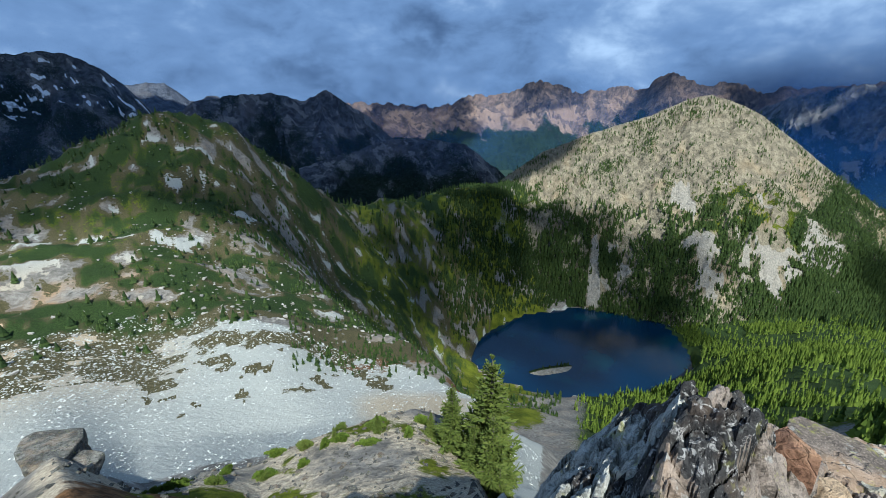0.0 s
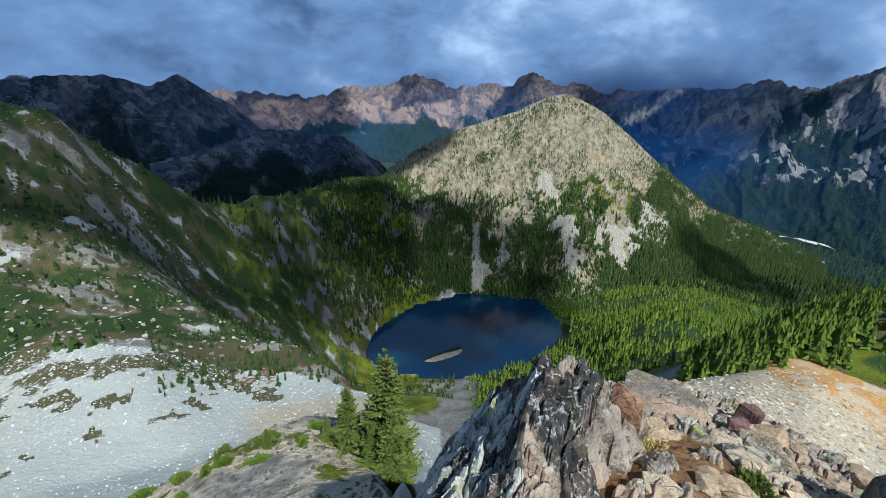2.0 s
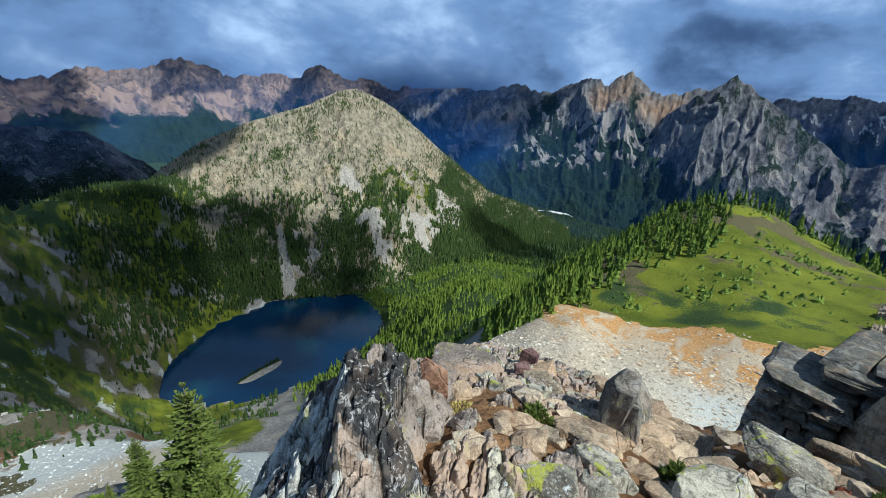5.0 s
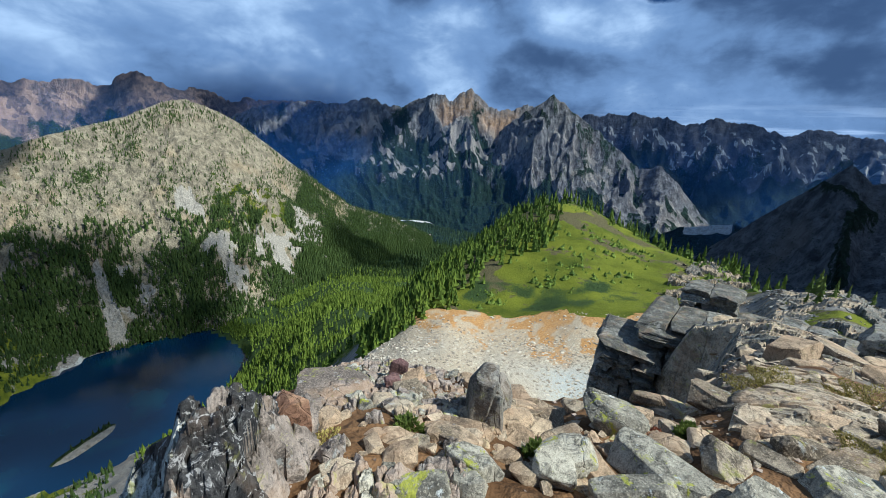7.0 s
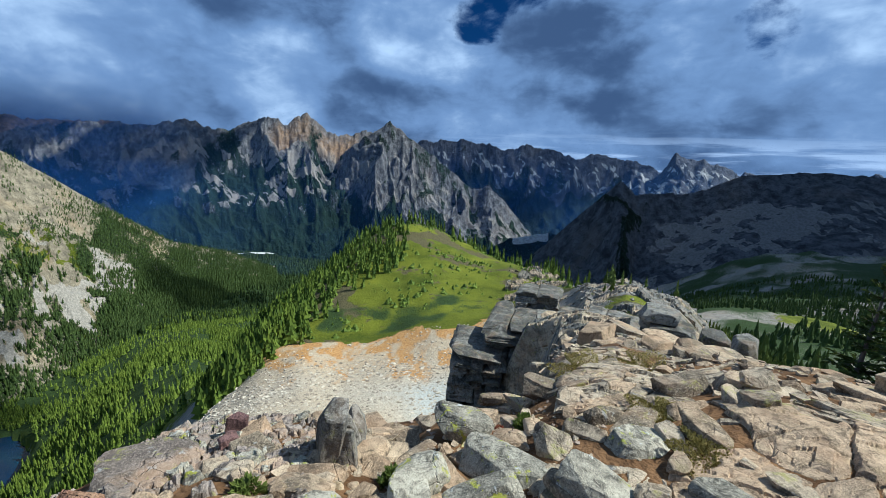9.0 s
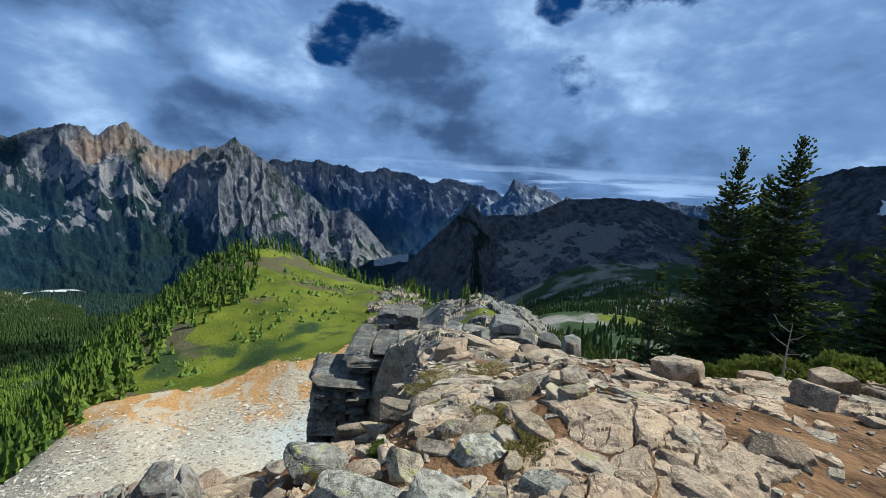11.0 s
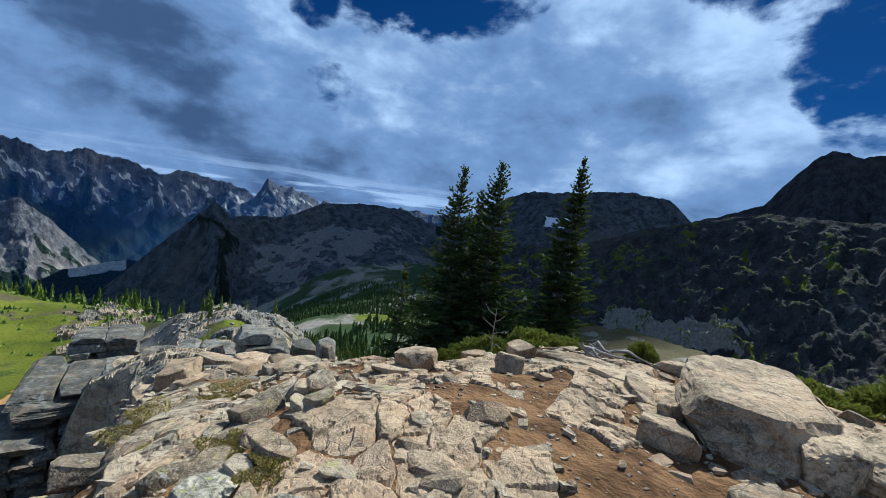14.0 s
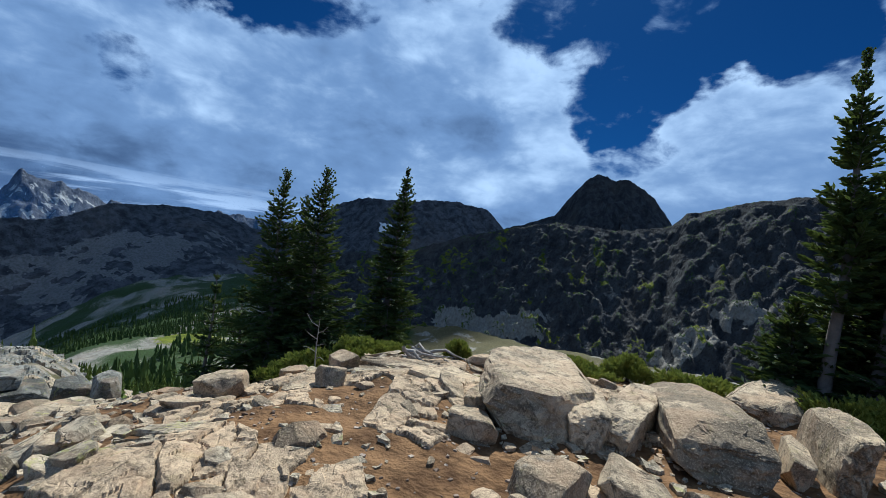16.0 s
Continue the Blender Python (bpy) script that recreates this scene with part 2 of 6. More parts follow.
M_GROUND = land_material("alpine_ground", 2.2, (0.17, 0.155, 0.13), (0.37, 0.34, 0.29), scree=(0.60, 0.60, 0.53), bump=0.5)
M_CONE = land_material("pale_peak_rock", 14.0, (0.19, 0.165, 0.115), (0.41, 0.355, 0.24), scree=(0.48, 0.44, 0.36), bump=1.0)
# Dark and bluish: cloud shade and some haze are put into the rock colour.
M_DARK = land_material("shaded_peak_rock", 22.0, (0.040, 0.044, 0.052), (0.14, 0.145, 0.155), shrub=(0.012, 0.021, 0.013), scree=(0.26, 0.25, 0.24))
M_ORANGE = land_material("rusty_peak_rock", 30.0, (0.10, 0.09, 0.095), (0.27, 0.20, 0.17), shrub=(0.018, 0.034, 0.018), scree=(0.42, 0.30, 0.23))
M_GREY = land_material("grey_granite_peak", 25.0, (0.075, 0.078, 0.085), (0.23, 0.23, 0.235), shrub=(0.013, 0.027, 0.017), scree=(0.36, 0.335, 0.30))
# Blue tint of distance: haze painted into the far rock.
M_BLUE = land_material("hazed_range_rock", 40.0, (0.065, 0.075, 0.10), (0.16, 0.175, 0.21), shrub=(0.014, 0.026, 0.020))
# Very dark: the shade of the backlit walls is put into this colour.
M_CIRQUE = land_material("shaded_cirque_rock", 9.0, (0.030, 0.032, 0.036), (0.085, 0.085, 0.085), scree=(0.34, 0.31, 0.26))

# ---- ground: section lines shaped to fit the camera's view, bearing: (distance, height) ... ----
LAKE_Z = -400.0
SECTIONS = {
    -75: ((0, -1.5), (4, -4.0), (14, -12), (30, -22), (90, -52), (220, -70), (420, -60), (900, -150), (4900, -500)),
    -53: ((0, -1.5), (4, -3.8), (12, -9.6), (20, -12.8), (34, -22.5), (90, -54), (190, -72), (300, -64), (420, -50), (520, -70), (900, -200), (4900, -480)),
    -46: ((0, -1.5), (3, -2.6), (10, -9.5), (16, -13.5), (24, -20), (80, -58), (170, -76), (300, -64), (430, -42), (520, -60), (900, -200), (4900, -480)),
    -40: ((0, -1.5), (2.5, -2.6), (12, -12.5), (20, -17.5), (26, -22), (80, -60), (160, -76), (300, -62), (450, -8), (540, -30), (900, -200), (4900, -480)),
    -33: ((0, -1.5), (2.2, -2.6), (14, -15.8), (22, -19.6), (30, -28), (78, -62), (140, -70), (260, -82), (340, -62), (430, -12), (480, 4), (560, -20), (900, -200), (4900, -480)),
    -27: ((0, -1.5), (2, -2.6), (14, -16), (22, -19.2), (30, -28), (76, -63), (135, -69), (240, -93), (350, -80), (500, -36), (560, -50), (900, -220), (4900, -480)),
    -20: ((0, -1.5), (2, -2.6), (14, -15.8), (22, -18.8), (32, -30), (75, -63), (115, -75), (230, -103), (400, -172), (480, -150), (560, -92), (640, -110), (900, -220), (4900, -480)),
    -13: ((0, -1.5), (2, -2.6), (14, -15.6), (23, -19), (34, -34), (76, -64), (108, -75), (160, -88), (230, -134), (430, -234), (520, -214), (690, -152), (800, -180), (1000, -260), (4900, -480)),
    -8: ((0, -1.5), (2, -2.6), (14, -15.4), (24, -19.6), (36, -36), (78, -66), (104, -76), (150, -86), (205, -131), (500, -288), (600, -264), (680, -204), (760, -141), (900, -180), (1300, -300), (4900, -480)),
    -2: ((0, -1.5), (2, -2.6), (14, -15.6), (24, -20.4), (34, -33), (82, -67), (101, -76), (125, -84), (200, -152), (540, -374), (640, -358), (760, -288), (860, -208), (950, -158), (1100, -200), (1500, -330), (4900, -480)),
    3: ((0, -1.5), (2, -2.6), (12, -13.6), (20, -20), (30, -31), (84, -68), (98, -77), (200, -172), (300, -250), (560, -400), (640, -401), (700, -392), (830, -318), (980, -235), (1060, -168), (1250, -230), (4900, -480)),
    8: ((0, -1.5), (1.8, -2.6), (8, -9), (16, -20), (30, -33), (60, -58), (95, -84), (300, -240), (540, -401), (620, -412), (735, -402), (800, -394), (950, -330), (1060, -240), (1150, -176), (1350, -260), (4900, -480)),
    15: ((0, -1.5), (1.8, -2.5), (5, -7), (14, -19), (40, -44), (100, -92), (300, -245), (535, -401), (650, -415), (820, -402), (900, -390), (1300, -390), (4900, -480)),
    24: ((0, -1.5), (1.7, -1.9), (3.0, -2.7), (5, -6), (14, -19), (60, -62), (250, -205), (450, -340), (560, -401), (700, -415), (850, -402), (1300, -400), (4900, -480)),
    31: ((0, -1.5), (2, -1.75), (3.3, -2.35), (5, -5), (14, -17), (60, -52), (200, -152), (450, -310), (640, -388), (728, -401), (800, -398), (1300, -410), (4900, -500)),
    38: ((0, -1.5), (2, -1.75), (3.8, -2.5), (5, -4.5), (14, -15), (60, -46), (200, -136), (450, -262), (800, -370), (950, -395), (1400, -420), (4900, -560)),
    45: ((0, -1.5), (2, -1.75), (4.2, -2.55), (5.5, -4.5), (14, -12), (60, -38), (150, -85), (300, -168), (600, -260), (800, -310), (1100, -398), (1500, -440), (2500, -520), (4900, -620)),
    51: ((0, -1.5), (2, -1.7), (4.4, -2.6), (6, -4.5), (14, -10.5), (45, -28), (75, -42), (130, -66), (240, -120), (600, -250), (1100, -390), (2200, -490), (4900, -700)),
    56: ((0, -1.5), (2, -1.7), (4.4, -2.6), (6, -4.5), (14, -10.5), (42, -26.5), (78, -40), (92, -43), (140, -53.6), (190, -85), (400, -220), (1100, -400), (2200, -500), (4900, -720)),
    61: ((0, -1.5), (2, -1.7), (4.3, -2.65), (6, -5), (14, -11), (42, -27.5), (80, -38.5), (95, -43), (160, -50.6), (220, -85), (500, -240), (1300, -440), (2400, -560), (4900, -760)),
    67: ((0, -1.5), (2, -1.7), (4.2, -2.6), (6, -5.2), (14, -12), (44, -29), (85, -41.5), (100, -44), (185, -41), (240, -70), (500, -240), (1300, -450), (2400, -580), (4900, -800)),
    72: ((0, -1.5), (2, -1.7), (4.3, -2.75), (6, -5.6), (14, -13), (46, -30), (88, -41.5), (104, -44.5), (150, -40), (200, -32.8), (250, -60), (500, -230), (1300, -450), (4900, -850)),
    76.4: ((0, -1.5), (2, -1.7), (4.6, -3), (6.5, -6), (14, -14), (48, -31.5), (90, -40.5), (106, -42), (160, -35), (210, -28.8), (260, -55), (500, -220), (1300, -450), (4900, -850)),
    81: ((0, -1.5), (2, -1.7), (5, -3.1), (7, -6), (15, -15), (50, -33), (92, -38.5), (108, -40.5), (160, -38), (215, -34), (265, -60), (500, -220), (1300, -450), (4900, -850)),
    84: ((0, -1.5), (2, -1.7), (4.5, -2.7), (6, -6), (12, -12), (17, -15), (50, -33), (92, -38), (110, -40), (160, -41), (215, -40.5), (265, -65), (500, -220), (1300, -450), (4900, -850)),
    88: ((0, -1.5), (2, -1.7), (4.5, -2.65), (6, -5.4), (12, -9.5), (19.6, -13.4), (20.4, -8.6), (21, -8.8), (23, -14), (50, -30), (92, -37), (112, -40), (160, -42), (210, -44), (265, -70), (500, -220), (1300, -450), (4900, -850)),
    94: ((0, -1.5), (2, -1.7), (4.7, -2.65), (6.5, -4.6), (11, -7.4), (17.0, -10.6), (17.8, -6.9), (20, -7.4), (23, -12), (50, -25), (92, -32), (112, -36.5), (160, -40), (195, -46.5), (265, -80), (500, -240), (1300, -450), (4900, -850)),
    98.5: ((0, -1.5), (2, -1.65), (5, -2.4), (8.5, -3.6), (14, -5.0), (20, -6.8), (25, -11), (50, -20), (90, -27), (120, -33), (180, -48), (300, -100), (700, -300), (1300, -420), (4900, -850)),
    101: ((0, -1.5), (2, -1.65), (5, -2.2), (9, -3.5), (14, -4.7), (20, -6.6), (26, -11), (50, -16), (90, -23), (125, -30.5), (170, -50), (300, -120), (700, -300), (1300, -420), (4900, -850)),
    106: ((0, -1.5), (2, -1.6), (5, -2.1), (9, -3.2), (13, -4.4), (18, -6.4), (26, -9.5), (50, -13.5), (72, -18.2), (110, -40), (200, -80), (400, -150), (900, -260), (4900, -700)),
    112: ((0, -1.5), (2, -1.55), (5, -2.05), (7, -2.7), (9, -3.3), (12, -4.2), (18, -6.6), (30, -10), (55, -15), (70, -19), (110, -40), (200, -70), (300, -90), (500, -130), (900, -200), (4900, -600)),
    120: ((0, -1.5), (2, -1.5), (4.5, -1.72), (6.5, -2.3), (8, -2.75), (10, -3.6), (18, -8), (40, -17), (80, -29), (150, -52), (300, -80), (500, -112), (900, -120), (4900, -600)),
    130: ((0, -1.5), (2, -1.5), (4, -1.5), (6.3, -2.0), (9, -3.4), (18, -8.5), (40, -19), (80, -32), (200, -60), (400, -90), (900, -110), (4900, -600)),
    141: ((0, -1.5), (2, -1.48), (4, -1.42), (6.5, -1.85), (10, -2.9), (16, -6), (40, -20), (100, -45), (300, -90), (900, -110), (4900, -600)),
    150: ((0, -1.5), (2, -1.48), (4, -1.42), (7, -1.75), (11, -2.7), (18, -6.5), (40, -20), (100, -45), (300, -80), (900, -90), (4900, -600)),
    162: ((0, -1.5), (2, -1.48), (4, -1.5), (7.2, -1.75), (9, -2.3), (18, -7), (40, -20), (100, -42), (300, -75), (900, -80), (4900, -600)),
    176: ((0, -1.5), (2, -1.48), (4, -1.5), (8, -1.7), (10, -2.2), (18, -6), (40, -17), (100, -38), (300, -70), (900, -80), (4900, -600)),
    190: ((0, -1.5), (2, -1.48), (4, -1.45), (9, -1.75), (13, -2.4), (18, -4), (40, -14), (100, -34), (300, -60), (900, -80), (4900, -600)),
    205: ((0, -1.5), (2, -1.48), (4, -1.4), (9, -1.65), (14, -2.3), (20, -3.6), (40, -10), (100, -30), (300, -60), (900, -100), (4900, -600)),
    245: ((0, -1.5), (4, -1.4), (9, -1.6), (14, -2.5), (40, -10), (100, -30), (300, -70), (900, -140), (4900, -600)),
}
keys = sorted(SECTIONS)


LAKE = (205.0, 664.0)
SHORE = ((0, 185), (25, 205), (55, 170), (100, 124), (150, 136), (198, 194), (224, 165), (255, 143), (285, 135), (340, 182))


def lake_ratio(x, y):
    """Distance from the lake's middle, as a share of the way to its shore."""
    a = np.degrees(np.arctan2(y - LAKE[1], x - LAKE[0])) % 360
    s = np.array(SHORE + ((360, SHORE[0][1]),), dtype=float)
    r = np.interp(a, s[:, 0], s[:, 1]) + 5 * fbm(x / 40, y / 40, 3, 71)
    return np.hypot(x - LAKE[0], y - LAKE[1]) / r


def base_height(bearing, d):
    """Height of the section lines, drawn out between them."""
    bearing, d = np.broadcast_arrays(np.asarray(bearing, float), np.asarray(d, float))
    b = np.array(keys + [keys[0] + 360.0])
    bb = np.where(bearing < b[0], bearing + 360, bearing)
    lg = np.log(d + 4)
    lo, hi = np.zeros(bearing.shape), np.zeros(bearing.shape)
    wob = 1.6 * fbm(np.log(d + 4) * 2.2, bearing * 0.07, 3, 61) * smooth(d, 120, 260)
    bb = bb + wob
    i = np.clip(np.searchsorted(b, bb, side="right") - 1, 0, len(b) - 2)
    q = np.clip((bb - b[i]) / (b[i + 1] - b[i]), 0, 1)
    q = q * q * (3 - 2 * q) * 0.4 + q * 0.6
    for k, key in enumerate(keys):
        s = np.array(SECTIONS[key], dtype=float)
        xs, ys = np.log(s[:, 0] + 4), s[:, 1]
        m = i == k
        if m.any():
            lo[m] = np.interp(lg[m], xs, ys)
        m = (i + 1) % len(keys) == k
        if m.any():
            hi[m] = np.interp(lg[m], xs, ys)
    return lo + (hi - lo) * q


def ground_height(bearing, d):
    """Height of the ground at a bearing (degrees) and distance."""
    bearing, d = np.broadcast_arrays(np.asarray(bearing, float), np.asarray(d, float))
    far = 3.2 * smooth(d, 50, 130)
    z = 0.4 * base_height(bearing, d) + 0.3 * base_height(bearing - far, d) + 0.3 * base_height(bearing + far, d)
    x, y = polar(bearing, d)
    amp = np.clip(0.016 * d, 0.0, 10.0) * smooth(d, 6, 40)
    crag = np.maximum(window(bearing, -60, -14, 6) * smooth(d, 130, 200), 0.22 * smooth(bearing, 98, 104) * smooth(d, 20, 40))
    z = z + amp * (fbm(x / 70, y / 70, 5, 3) * 1.2 + (0.35 + 0.9 * crag) * ridged(x / 34, y / 34, 4, 8) * smooth(900 - d, 0, 300) - 0.2 * crag)
    z = z + 0.16 * fbm(x / 1.7, y / 1.7, 4, 21) * smooth(20 - d, 0, 8) * smooth(d, 0.6, 2)
    # the lake bed and shore stay level
    k = 1 - smooth(lake_ratio(x, y), 0.97, 1.10)
    return np.where(k > 0.6, LAKE_Z - 8 * k, np.where(k > 0, np.maximum(z, LAKE_Z + 3) * (1 - k) + LAKE_Z * k, z))


bearings = np.concatenate([np.arange(-66, 212, 0.28), np.arange(212, 294, 2.0)])
dists = np.concatenate([np.linspace(0.0, 2.0, 12), np.geomspace(2.1, 4900, 330)])
D, B = np.meshgrid(dists, bearings, indexing="ij")
Z = ground_height(B, D)
Z[-40:] = np.minimum(Z[-40:], -300) - np.linspace(0, 60, 40)[:, None]
X, Y = polar(B, D)
n1, n2, n3 = fbm(X / 40, Y / 40, 4, 5), fbm(X / 9, Y / 9, 3, 6), fbm(X / 16, Y / 16, 4, 7, 0.65)
left = window(B, -60, -1, 2)
tongue = fbm(B / 2.2 + 0.03 * D + 1.6 * n2 + 1.2 * n3, D / 50 + 0.8 * n3, 4, 33, 0.65)
ground_masks = at_slot({
    "scree": np.maximum.reduce([
        left * window(D, 60, 150 + 2.6 * np.maximum(0, -B - 30) - 1.6 * np.clip(B + 30, 0, 40), 8),
        window(B, -1, 14, 2) * window(D, 26, 118, 10),
        (0.60 + 0.8 * n2) * window(B, -58, 12, 3) * window(D, 7, 27, 2),
        window(B, 41, 92, 3) * window(D + 12 * n3, 8, 106, 6),
        left * smooth(n1 - 0.8 * n3, 0.14, 0.4) * window(D, 150, 620, 30) * 0.7,
        0.6 * window(B, -30, -8, 3) * smooth(ridged(X / 60, Y / 90, 3, 55), 0.45, 0.62) * window(D, 170, 420, 40),
        1.0 * window(lake_ratio(X, Y), 0.9, 1.045, 0.02),
        0.25 * window(B, 112, 150, 3) * smooth(n1, 0.0, 0.3) * smooth(D, 60, 120)]),
    "warm": np.maximum.reduce([
        window(B, 51, 91, 2) * window(D + 10 * n3, 62, 106, 9) * (0.06 + 1.6 * tongue + 0.8 * n3 + 0.4 * n2 + 0.66 * smooth(D, 78, 98)),
        0.55 * window(B, 64, 97, 3) * window(D, 106, 205, 8) * smooth(n3 + 0.4 * n2, 0.16, 0.34),
        0.3 * window(B, 60, 90, 3) * window(D, 50, 84, 10) * smooth(n1, 0.1, 0.3),
        0.45 * window(B, -58, -38, 4) * window(D, 150, 230, 20) * (1 + n3)]),
    "grass": np.maximum.reduce([
        window(B, 50, 100, 3) * smooth(D + 18 * n1 + 10 * n3, 96, 110) * (1 - smooth(D, 240, 300)) * (0.62 + 1.2 * n3 + 0.5 * n2),
        (0.66 + 0.7 * n1 + 0.6 * n3) * window(B, -18, 14, 4) * smooth(D, 200, 300) * (1 - smooth(D, 1100, 1200)),
        (0.38 + 0.5 * n1 + 1.1 * n3) * window(B, -60, -14, 4) * smooth(D, 160, 230),
        0.95 * window(B, 20, 60, 3) * smooth(D, 90, 170),
        (0.34 + 0.9 * n2) * window(B, -50, 10, 4) * window(D, 9, 26, 3),
        0.66 * window(B, 121, 129, 2) * window(D, 260, 340, 30),
        (0.30 + n2) * window(B, 99, 118, 3) * window(D, 4, 24, 2),
        (0.34 + 0.9 * n2 + 0.8 * n3) * window(B, 97, 130, 3) * window(D, 26, 130, 8)]),
    "shrub": np.maximum.reduce([
        (0.42 + 0.5 * n1 + 1.5 * n3) * window(B, -60, -3, 5) * window(D, 165, 330, 25),
        (0.38 + 0.6 * n1 + 1.4 * n3) * window(B, -60, 0, 5) * smooth(D, 300, 340),
        0.62 * window(B, 18, 60, 4) * smooth(D, 130, 220),
        (0.3 + 1.1 * n2) * window(B, 52, 90, 2) * window(D, 96, 125, 8),
        (0.60 + 0.8 * n1) * window(B, 110, 152, 4) * smooth(D, 90, 160) * (1 - window(B, 121, 129, 2) * window(D, 260, 340, 30)),
        0.75 * smooth(D, 900, 1300)]),
    "tan": np.clip(window(B, 40, 95, 4) * (0.80 + 1.2 * n1 - 0.7 * window(B, 78, 97, 4) * window(D, 10, 62, 8)), 0, 1) * (D < 130) + 0.8 * window(B, -58, 12, 3) * window(D, 8, 28, 3) + 0.8 * window(B, -60, -40, 5) * window(D, 120, 240, 30) + 0.9 * window(B + 8 * n1, -15, 1, 3) * window(D + 14 * n1, 62, 92, 7),
    "heath": np.maximum((0.75 + 0.8 * n3) * window(B, 140, 225, 4) * smooth(D, 20, 50), np.maximum(0.9 * window(B, -46, -8, 4) * window(D, 92, 128, 8) * smooth(fbm(B / 3.0 + n3, D / 9, 3, 57), 0.16, 0.26), np.maximum((0.66 + 1.1 * n3 + 0.5 * n2) * window(B, 96, 130, 3) * window(D, 8, 130, 2), np.maximum((0.80 + 0.4 * n1 + 1.2 * n3) * window(B, -60, 6, 4) * smooth(D, 110, 140), (0.95 + 0.4 * n3) * window(B, 48, 100, 4) * window(D, 97, 280, 6))))),
    "dirt": np.maximum(0.5 * window(B, -25, 4, 4) * window(D, 100, 240, 20) * (0.8 + n3), np.maximum(window(B, 25, 215, 8) * (1 - smooth(D, 9, 14)) * (0.62 + 0.5 * n2), window(B, -58, 12, 3) * window(D, 10, 27, 2) * (0.35 + n2))),
}, D.shape)
me = grid_mesh("ground", X, Y, Z, M_GROUND, True, ground_masks)
ground = tagged(new("ground", me), "rocky alpine ground with scree, turf and forest slopes", "ground", kind="structure")

# ---- lake ----
m, N = material("lake_water")
pos = N.add("ShaderNodeNewGeometry").outputs["Position"]
shallow = N.step(N.noise(0.012, 3, 0.5, pos), 0.5, 0.7)
finish(N, N.mix(shallow, (0.003, 0.016, 0.042), (0.006, 0.036, 0.055)), 0.10, N.noise(0.6, 3, 0.5, pos), 0.12, 0.3, spec=0.35)
M_WATER = m
ang = np.radians(np.arange(0, 360, 2.0))
shore = np.array(SHORE + ((360, SHORE[0][1]),), dtype=float)
rad = np.interp(np.degrees(ang), shore[:, 0], shore[:, 1])
for _ in range(4):
    rad = (np.roll(rad, 1) + 2 * rad + np.roll(rad, -1)) / 4
rings = np.array([0.0, 0.25, 0.5, 0.75, 0.92, 1.0, 1.08])[:, None]
lx, ly = LAKE[0] + rings * (rad * np.cos(ang))[None], LAKE[1] + rings * (rad * np.sin(ang))[None]
lake = new("lake", grid_mesh("lake", lx, ly, np.full(lx.shape, LAKE_Z), M_WATER, True))
tagged(lake, "deep blue mountain lake in a forested bowl", "lake", kind="structure")


